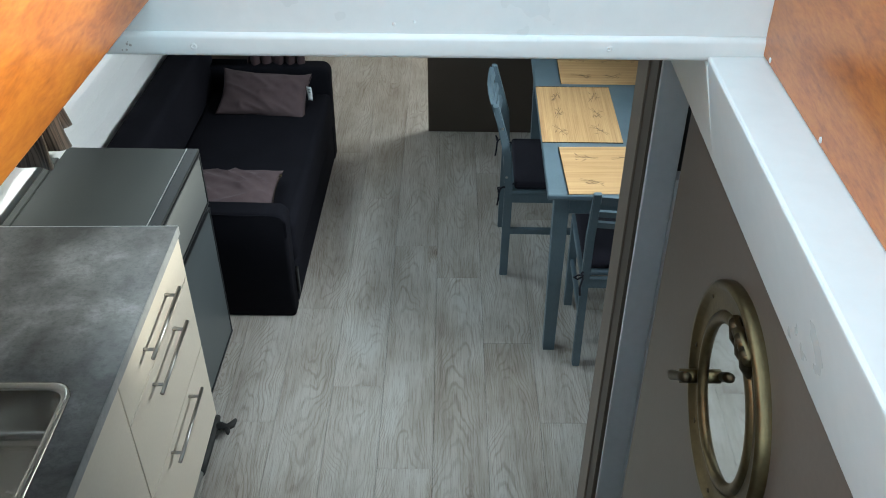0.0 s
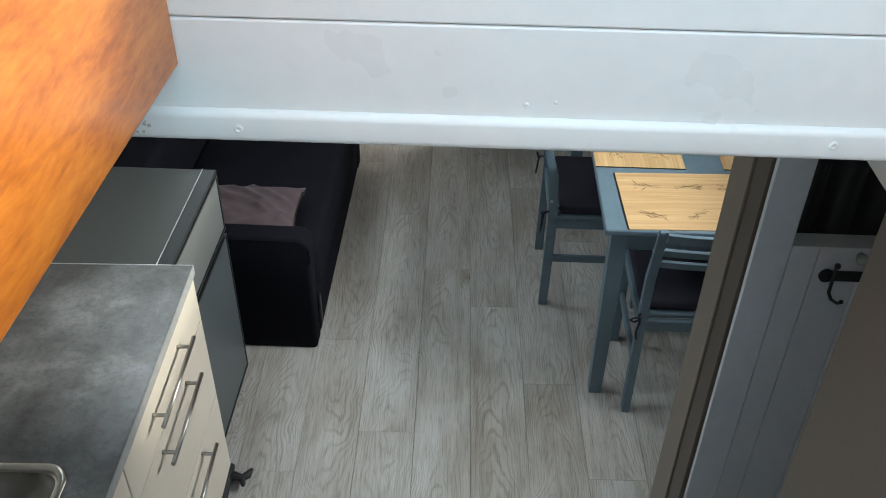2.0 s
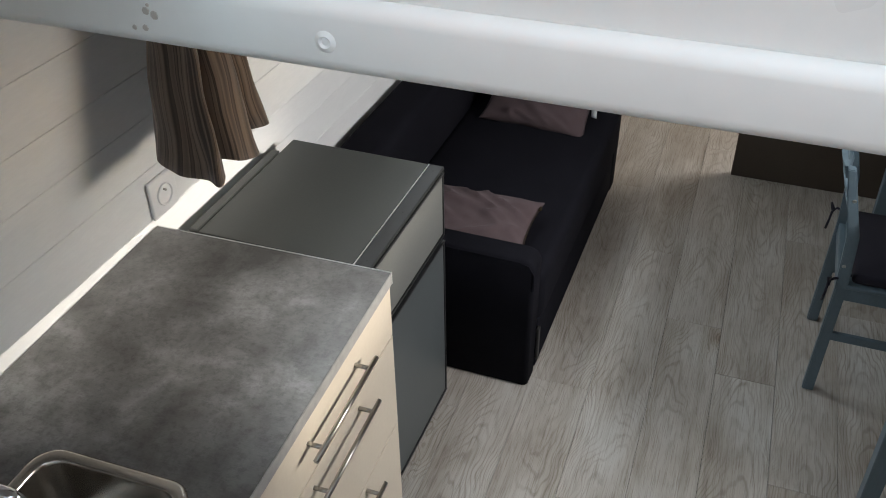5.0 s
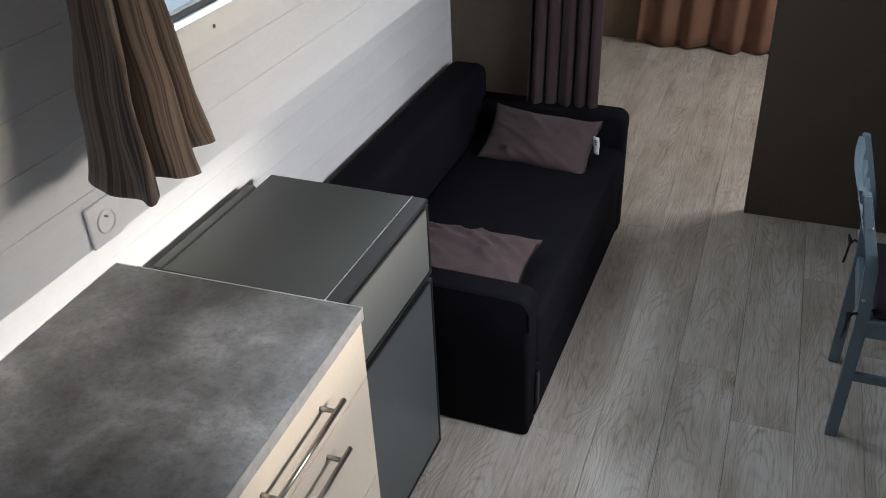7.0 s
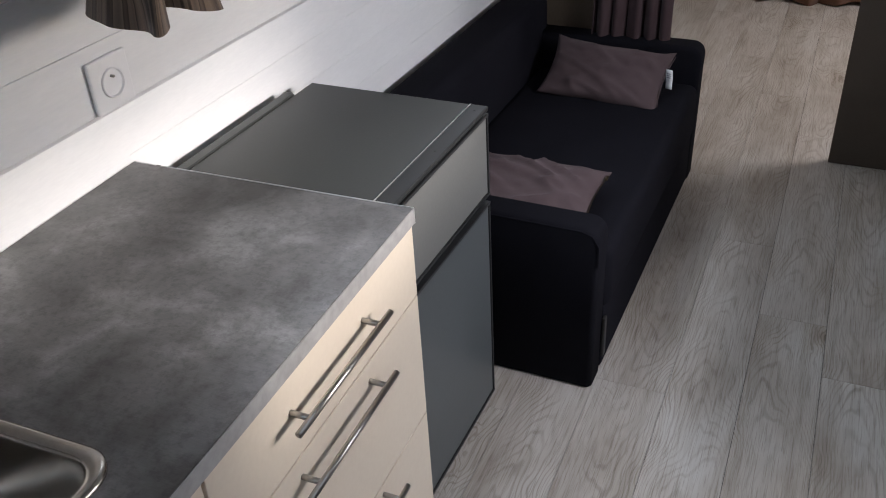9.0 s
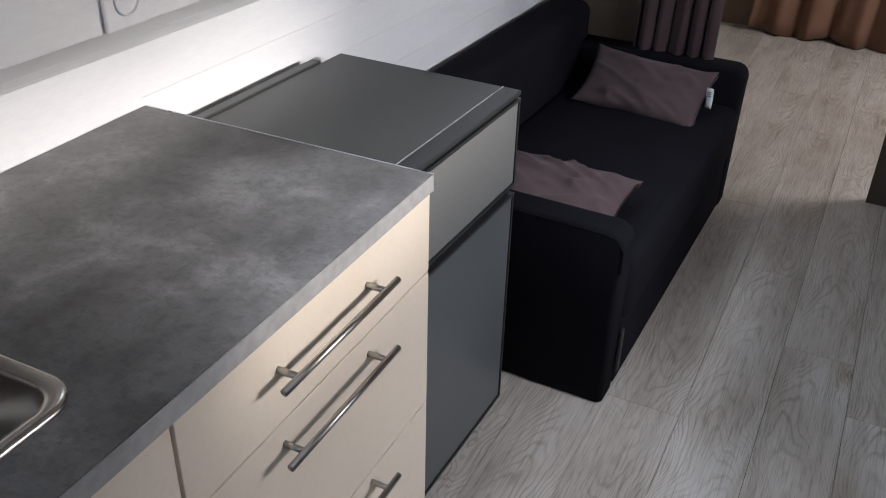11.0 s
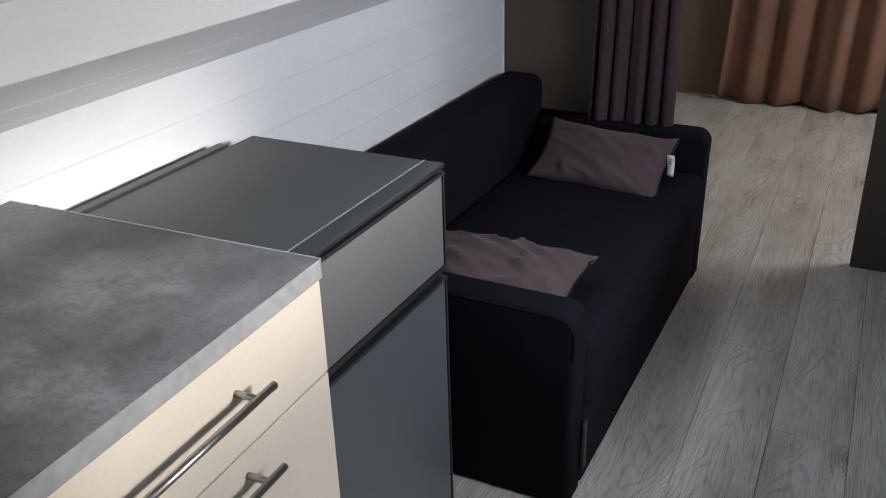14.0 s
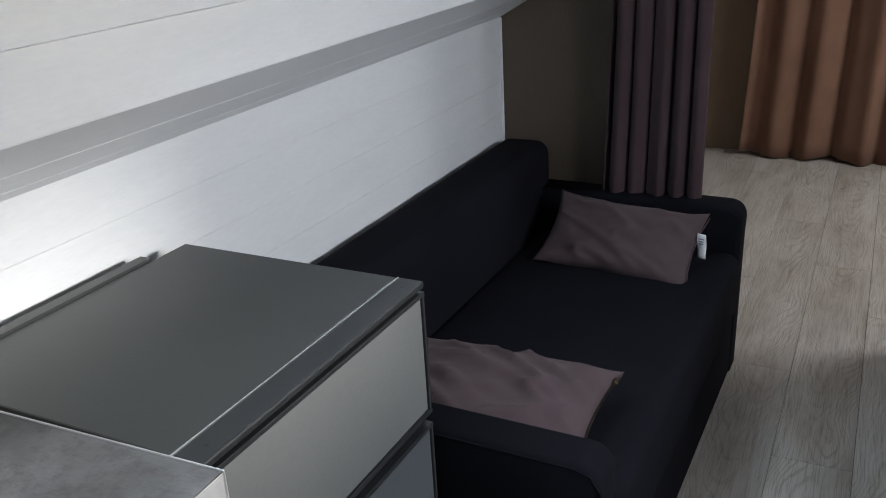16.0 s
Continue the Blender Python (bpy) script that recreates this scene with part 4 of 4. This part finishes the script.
# ---- curtains ----
def drape(name, label, category, path, z0, z1, folds, depth, mat, thick=0.003, flare=0.3, hem=0.0, seed=1, group="", gather=0.0, lean=0.0):
    """A hanging cloth along the line path=((x, y), (x, y)); folds deepen towards the hem."""
    rnd = random.Random(seed)
    (xa, ya), (xb, yb) = path
    L = math.hypot(xb - xa, yb - ya)
    tx, ty = (xb - xa) / L, (yb - ya) / L
    nx, ny = -ty, tx
    NU, NV = folds * 14, 22
    ph = [rnd.uniform(-0.5, 0.5) for _ in range(folds + 2)]
    amp = [rnd.uniform(0.6, 1.25) for _ in range(folds + 2)]
    bm = bmesh.new()
    uv = bm.loops.layers.uv.new("cloth")
    vs, uvs = [], {}
    for j in range(NV + 1):
        h = j / NV
        row = []
        for i in range(NU + 1):
            u = i / NU
            k = u * folds
            n = int(min(k, folds))
            fr = k - n
            a = amp[n] * (1 - fr) + amp[min(n + 1, folds + 1)] * fr
            p = ph[n] * (1 - fr) + ph[min(n + 1, folds + 1)] * fr
            grow = 1 - gather * h
            s = math.sin(math.tau * k + p * 2)
            off = depth * a * (0.75 + 0.25 * (1 - h)) * (s + 0.25 * math.sin(math.tau * 2.3 * k + p))
            along = L * (0.5 + (u - 0.5) * grow) + 0.35 * depth * math.cos(math.tau * k + p) * a + flare * (u - 0.5) * (1 - h) * L - lean * (1 - h) ** 2 * (1 - 0.6 * u)
            z = z0 + (z1 - z0) * h
            z += (1 - h) ** 3 * hem * (math.sin(math.tau * k * 0.5 + seed) + 0.5 * noise.noise(Vector((u * 9, seed, 0))))
            v = bm.verts.new((xa + tx * along + nx * off, ya + ty * along + ny * off, z))
            uvs[v] = (u, h)
            row.append(v)
        vs.append(row)
    for a, b in zip(vs, vs[1:]):
        for i in range(NU):
            f = bm.faces.new((a[i], a[i + 1], b[i + 1], b[i]))
            for lp in f.loops:
                lp[uv].uv = uvs[lp.vert]
    t = thing(name, label, category, group=group)
    solid(part("cloth", bm, mat, t, smooth=True), thick)
    return t


bedroom_curtain = drape("door_curtain", "aubergine curtain gathered beside the cabin doorway", "curtain", ((-1.035, 4.20 - 0.055), (-0.775, 4.20 - 0.045)), 0.012, 1.90, 5, 0.028, M_MAUVE, 0.003, 0.05, 0.004, 4, lean=0.05)
part("rod", tube([(-1.10, 4.15, 1.91), (-0.18, 4.15, 1.91)], 0.009, 10), M_STEEL, bedroom_curtain, smooth=True)
far_curtain = drape("window_curtain", "rust-brown full-length curtain at the far cabin wall", "curtain", ((-0.965, 6.36), (0.55, 6.36)), 0.012, 1.90, 8, 0.036, M_RUST, 0.003, 0.02, 0.014, 7, lean=0.05)
part("rod", tube([(-1.05, 6.36, 1.91), (0.9, 6.36, 1.91)], 0.009, 10), M_STEEL, far_curtain, smooth=True)


def hanging_cloth():
    """A bunched curtain end whose folds spread towards the hem."""
    hem = [(-1.105, 1.895), (-1.07, 1.845), (-1.015, 1.822), (-0.965, 1.825), (-0.930, 1.815), (-0.950, 1.850), (-1.02, 1.885), (-0.970, 1.872), (-0.935, 1.885),
           (-0.930, 1.935), (-0.985, 1.945), (-1.03, 1.960), (-0.985, 1.985), (-0.955, 2.020), (-1.02, 2.035), (-1.085, 2.055)]
    drop = [0.010, 0.008, 0.006, 0.002, 0.002, 0.004, 0.010, 0.018, 0.012, -0.002, 0.0, 0.006, 0.010, 0.012, 0.012, 0.01]
    n, per, NV = len(hem), 7, 20
    pts = []
    for i in range(n - 1):
        p = [Vector((*hem[max(0, min(n - 1, i + k))], drop[max(0, min(n - 1, i + k))])) for k in (-1, 0, 1, 2)]
        for q in range(per if i < n - 2 else per + 1):
            t = q / per
            pts.append(0.5 * (2 * p[1] + (p[2] - p[0]) * t + (2 * p[0] - 5 * p[1] + 4 * p[2] - p[3]) * t * t + (3 * p[1] - p[0] - 3 * p[2] + p[3]) * t ** 3))
    bm = bmesh.new()
    uv = bm.loops.layers.uv.new("cloth")
    rows, uvs = [], {}
    for j in range(NV + 1):
        h = j / NV
        k = 1 - 0.62 * min(1, h * 1.15) ** 0.9
        row = []
        for i, p in enumerate(pts):
            x = -1.075 + (p.x + 1.075) * k
            y = 1.985 + (p.y - 1.985) * k
            w = 0.006 * noise.noise(Vector((i * 0.16, h * 6, 2.0))) * (1 - 0.5 * h)
            v = bm.verts.new((x + w, y + w, 1.318 + p.z * (1 - h) + 0.56 * h))
            uvs[v] = (i / len(pts), h)
            row.append(v)
        rows.append(row)
    for a, b in zip(rows, rows[1:]):
        for i in range(len(a) - 1):
            f = bm.faces.new((a[i], a[i + 1], b[i + 1], b[i]))
            for lp in f.loops:
                lp[uv].uv = uvs[lp.vert]
    t = thing("window_curtain", "brown striped curtain bunched beside the cabin side window", "curtain")
    solid(part("cloth", bm, M_STRIPE, t, smooth=True), 0.003)
    part("rod", tube([(-1.085, 1.86, 1.885), (-1.085, 2.85, 1.885)], 0.006, 10), M_STEEL, t, smooth=True)
    for y in (1.90, 2.80):
        part("bracket", tube([(SIDE, y, 1.885), (-1.085, y, 1.885)], 0.005, 8), M_STEEL, t)


hanging_cloth()


# ---- fittings ----
def side_window():
    w = tagged(thing("window_1", "white framed cabin window with rounded corners and black seal", "window"), kind="structure")

    def loop(y0, y1, z0, z1, r, x, n=6):
        pts = []
        for cy, cz, a0 in ((y1 - r, z1 - r, 0), (y0 + r, z1 - r, 90), (y0 + r, z0 + r, 180), (y1 - r, z0 + r, 270)):
            pts += [(x, cy + r * math.cos(radians(a0 + 90 * k / n)), cz + r * math.sin(radians(a0 + 90 * k / n))) for k in range(n + 1)]
        return pts

    def band(loops):
        bm = bmesh.new()
        rings = [[bm.verts.new(p) for p in lp] for lp in loops]
        for a, c in zip(rings, rings[1:] + rings[:1]):
            for k in range(len(a)):
                bm.faces.new((a[k], a[(k + 1) % len(a)], c[(k + 1) % len(c)], c[k]))
        bmesh.ops.recalc_face_normals(bm, faces=bm.faces[:])
        return bm
    o = (WIN_Y0 - 0.03, WIN_Y1 + 0.03, WIN_Z0 - 0.044, WIN_Z1 + 0.03)
    i = (WIN_Y0 + 0.012, WIN_Y1 - 0.012, WIN_Z0 + 0.006, WIN_Z1 - 0.012)
    part("frame", band([loop(*o, 0.07, SIDE + 0.001), loop(*o, 0.07, SIDE + 0.010), loop(*i, 0.05, SIDE + 0.010), loop(*i, 0.05, SIDE - 0.045)]), M_GLOSSWHITE, w)
    g = (i[0] + 0.001, i[1] - 0.001, i[2] + 0.001, i[3] - 0.001)
    gi = (g[0] + 0.014, g[1] - 0.014, g[2] + 0.014, g[3] - 0.014)
    part("seal", band([loop(*g, 0.05, SIDE - 0.020), loop(*g, 0.05, SIDE - 0.040), loop(*gi, 0.04, SIDE - 0.040), loop(*gi, 0.04, SIDE - 0.020)]), M_RUBBER, w, "black rubber seal")
    pane = bmesh.new()
    for x in (SIDE - 0.034, SIDE - 0.030):
        pane.faces.new([pane.verts.new(p) for p in loop(*gi, 0.04, x)])
    p = part("pane", pane, M_GLASS, w)
    p.visible_shadow = False
    for y, z in ((2.33, 1.407), (2.62, 1.407), (1.998, 1.46)):
        part("screw", lathe([(0, 0.002), (0.0035, 0.0015), (0.0045, 0)], 12, pose(SIDE + 0.010, y, z, 0, 90)), M_BRASS, w, "small brass screw")


side_window()


def socket():
    s = thing("wall_socket", "white wall socket with a round earthed outlet", "socket", (SIDE, 1.933, 1.190), 0)
    part("plate", box(0.001, 0.009, -0.040, 0.040, -0.040, 0.040, 0.004, 3), M_SOCKET, s, smooth=False)
    part("rim", lathe([(0.0225, 0.0), (0.0225, 0.003), (0.0205, 0.004), (0.0195, 0.003), (0.0190, -0.004), (0.0, -0.0045)], 32, pose(0.0092, 0.0, 0.0, 0, 90)), M_SOCKET, s, smooth=True)
    part("earth_pin", lathe([(0.0022, -0.002), (0.0022, 0.006), (0.001, 0.0075), (0, 0.0078)], 12, pose(0.0085, 0, 0.010, 0, 90)), M_STEEL, s, "steel earth pin")
    for y in (-0.009, 0.009):
        part("pin_hole", lathe([(0.0026, 0.0), (0.0026, 0.0008), (0, 0.0008)], 12, pose(0.0058, y, -0.002, 0, 90)), M_RUBBER, s)


socket()


def porthole_door():
    d = tagged(thing("door_1", "taupe laminate door with a brass porthole, standing open", "door"), kind="structure")
    x = 0.360
    py, pz, r_in, r_out = 0.850, 1.592, 0.098, 0.152
    part("leaf", box(x, x + 0.035, 0.36, 1.255, 0.01, 1.797, 0.003, 2), M_TAUPE, d)
    turn = pose(x, py, pz, 0, -90)
    ring = part("flange", lathe([(r_in + 0.012, 0.0), (r_in + 0.012, 0.006), (r_in + 0.020, 0.009), (r_out - 0.014, 0.009), (r_out - 0.010, 0.015), (r_out - 0.004, 0.016), (r_out, 0.011), (r_out, 0.0)], 64, turn), M_BRASS, d, "aged brass porthole flange", smooth=True)
    part("bezel", lathe([(r_in - 0.002, 0.004), (r_in, 0.009), (r_in + 0.004, 0.013), (r_in + 0.009, 0.013), (r_in + 0.014, 0.011), (r_in + 0.016, 0.006)], 64, turn), M_BRASS, d, "polished brass bezel ring", smooth=True)
    part("mirror", lathe([(0.0, 0.006), (r_in - 0.001, 0.006), (r_in - 0.001, 0.003), (0.0, 0.003)], 64, turn), M_MIRROR, d, "round reflecting porthole glass")
    for k in range(8):
        a = k * math.tau / 8 + 0.2
        part("rivet", lathe([(0, 0.0025), (0.003, 0.002), (0.0045, 0)], 10, turn @ pose((r_out - 0.014) * math.cos(a), (r_out - 0.014) * math.sin(a), 0.0083)), M_BRONZE, ring)
    hinge = part("hinge", tube([(x - 0.016, py + 0.008, pz + 0.127), (x - 0.016, py - 0.062, pz + 0.127)], 0.008, 12), M_BRASS, d, "brass hinge barrel", smooth=True)
    for cy in (py - 0.004, py - 0.030, py - 0.052):
        part("knuckle", tube([(x - 0.018, cy, pz + 0.134), (x - 0.014, cy, pz + 0.112), (x - 0.006, cy, pz + 0.100)], 0.009, 10), M_BRONZE, hinge, smooth=True)
    cl_y, cl_z = py + 0.106, pz - 0.059
    clamp = part("clamp", tube([(x - 0.004, cl_y, cl_z), (x - 0.034, cl_y, cl_z)], 0.010, 14), M_BRASS, d, "brass clamping screw", smooth=True)
    part("wing", tube([(x - 0.034, cl_y + 0.034, cl_z - 0.030), (x - 0.036, cl_y + 0.020, cl_z - 0.018), (x - 0.034, cl_y, cl_z), (x - 0.036, cl_y - 0.020, cl_z + 0.018), (x - 0.034, cl_y - 0.034, cl_z + 0.030)], [0.007, 0.0075, 0.006, 0.0075, 0.007], 10), M_BRONZE, clamp, "dark bronze wing nut", smooth=True)


porthole_door()


def hook_rack():
    y = GREY_Y - 0.001
    h = thing("coat_hook_rack", "black wrought iron coat rack with curled hooks on the partition", "coat rack")
    bar = box(0.570, 0.88, y - 0.006, y, 1.277, 1.301, 0.002, 1)
    part("bar", bar, M_IRON, h)
    part("rounded_end", lathe([(0.0, 0.006), (0.014, 0.006), (0.014, 0.0)], 20, pose(0.570, y, 1.289, 90)), M_IRON, h)
    for x in (0.581, 0.655, 0.73, 0.805):
        hook = part("hook", tube([(x, y - 0.008, 1.315), (x, y - 0.010, 1.280), (x, y - 0.012, 1.255), (x + 0.004, y - 0.020, 1.246), (x + 0.012, y - 0.032, 1.246), (x + 0.016, y - 0.038, 1.256)], [0.003, 0.0035, 0.0035, 0.0035, 0.003, 0.0045], 8), M_IRON, h, smooth=True)
        part("knob", lathe([(0.0, 0.006), (0.005, 0.004), (0.006, 0.0), (0.005, -0.004), (0.0, -0.006)], 12, pose(x, y - 0.011, 1.318)), M_IRON, hook, smooth=True)


hook_rack()
pane_w = tagged(thing("window_2", "dark curtained window in the partition above the hooks", "window"), kind="structure")
part("rail", box(0.493, 1.15, GREY_Y - 0.002, GREY_Y + 0.03, 1.3485, 1.354, 0.001, 1), M_SHADEDWHITE, pane_w)
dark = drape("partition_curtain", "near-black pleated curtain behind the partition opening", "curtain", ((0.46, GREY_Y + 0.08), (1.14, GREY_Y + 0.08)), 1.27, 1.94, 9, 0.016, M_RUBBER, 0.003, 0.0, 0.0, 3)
knob = thing("round_peg", "pale grey-green round peg under the partition opening", "peg", (0.620, GREY_Y - 0.001, 1.338))
part("ball", lathe([(0.0, 0.026), (0.008, 0.024), (0.012, 0.017), (0.010, 0.009), (0.005, 0.004), (0.007, 0.0)], 20, pose(0, 0, 0, 90)), surface("pale_knob_glaze", (0.30, 0.33, 0.29), (0.42, 0.45, 0.40), 0.2, relief=0), knob, smooth=True)


def boat_hook():
    h = thing("boat_hook", "boat hook with black plastic head lying by the plinth", "boat hook")
    part("pole", tube([(-0.842, 0.9, 0.018), (-0.846, 2.03, 0.018)], 0.0125, 12), M_POLE, h, "grey aluminium pole", smooth=True)
    head = part("head", tube([(-0.846, 2.01, 0.019), (-0.847, 2.10, 0.019), (-0.848, 2.19, 0.019), (-0.848, 2.235, 0.022), (-0.842, 2.262, 0.024)], [0.018, 0.019, 0.018, 0.018, 0.009], 12), M_RUBBER, h, "black plastic head", smooth=True)
    part("hook", tube([(-0.848, 2.205, 0.020), (-0.825, 2.222, 0.022), (-0.800, 2.212, 0.022), (-0.785, 2.225, 0.022), (-0.776, 2.250, 0.022)], [0.015, 0.014, 0.013, 0.013, 0.006], 10), M_RUBBER, head, smooth=True)
    part("spike", tube([(-0.800, 2.212, 0.022), (-0.792, 2.190, 0.021), (-0.790, 2.182, 0.02)], [0.010, 0.008, 0.004], 8), M_RUBBER, head, smooth=True)


boat_hook()

# surroundings: water out to the horizon
structure("water", box(-1500, 1500, -1500, 1500, -0.6, -0.5), surface("still_water", (0.03, 0.045, 0.05), (0.06, 0.075, 0.08), 0.15, big=0.3, fine=4.0, relief=0.3), "flat grey-green water around the boat", "water")

# ---- floor planks ----
PLANK_W, PLANK_L = 0.1905, 1.285
plank_meshes = {}


def plank_mesh(length):
    key = round(length, 3)
    if key not in plank_meshes:
        bm = box(-PLANK_W / 2 + 0.0006, PLANK_W / 2 - 0.0006, 0, length - 0.0004, -0.0085, 0.0, 0.0008, 1)
        me = bpy.data.meshes.new("plank")
        bm.to_mesh(me)
        bm.free()
        me.materials.append(M_FLOOR)
        plank_meshes[key] = me
    return plank_meshes[key]


STAGGER = [0.0, 0.42, 0.84, 0.21, 0.66, 1.05]
for n in range(-7, 8):
    x = -0.07 + PLANK_W * (n + 0.5)
    if abs(x) > 1.46:
        continue
    first = 2.05 - 2 * PLANK_L - STAGGER[(n + 12) % 6] + STAGGER[(-1 + 12) % 6]
    k = 0
    while first + k * PLANK_L < FRONT:
        a, b = max(first + k * PLANK_L, BACK), min(first + (k + 1) * PLANK_L, FRONT)
        if b - a > 0.05:
            ob = new("plank", plank_mesh(b - a))
            ob.parent = floor_base
            ob.location = (x, a, 0)
        k += 1

floor_base.matrix_world = PIVOT @ pose(0, 0, 0, 0, 0, 1.2) @ PIVOT.inverted()
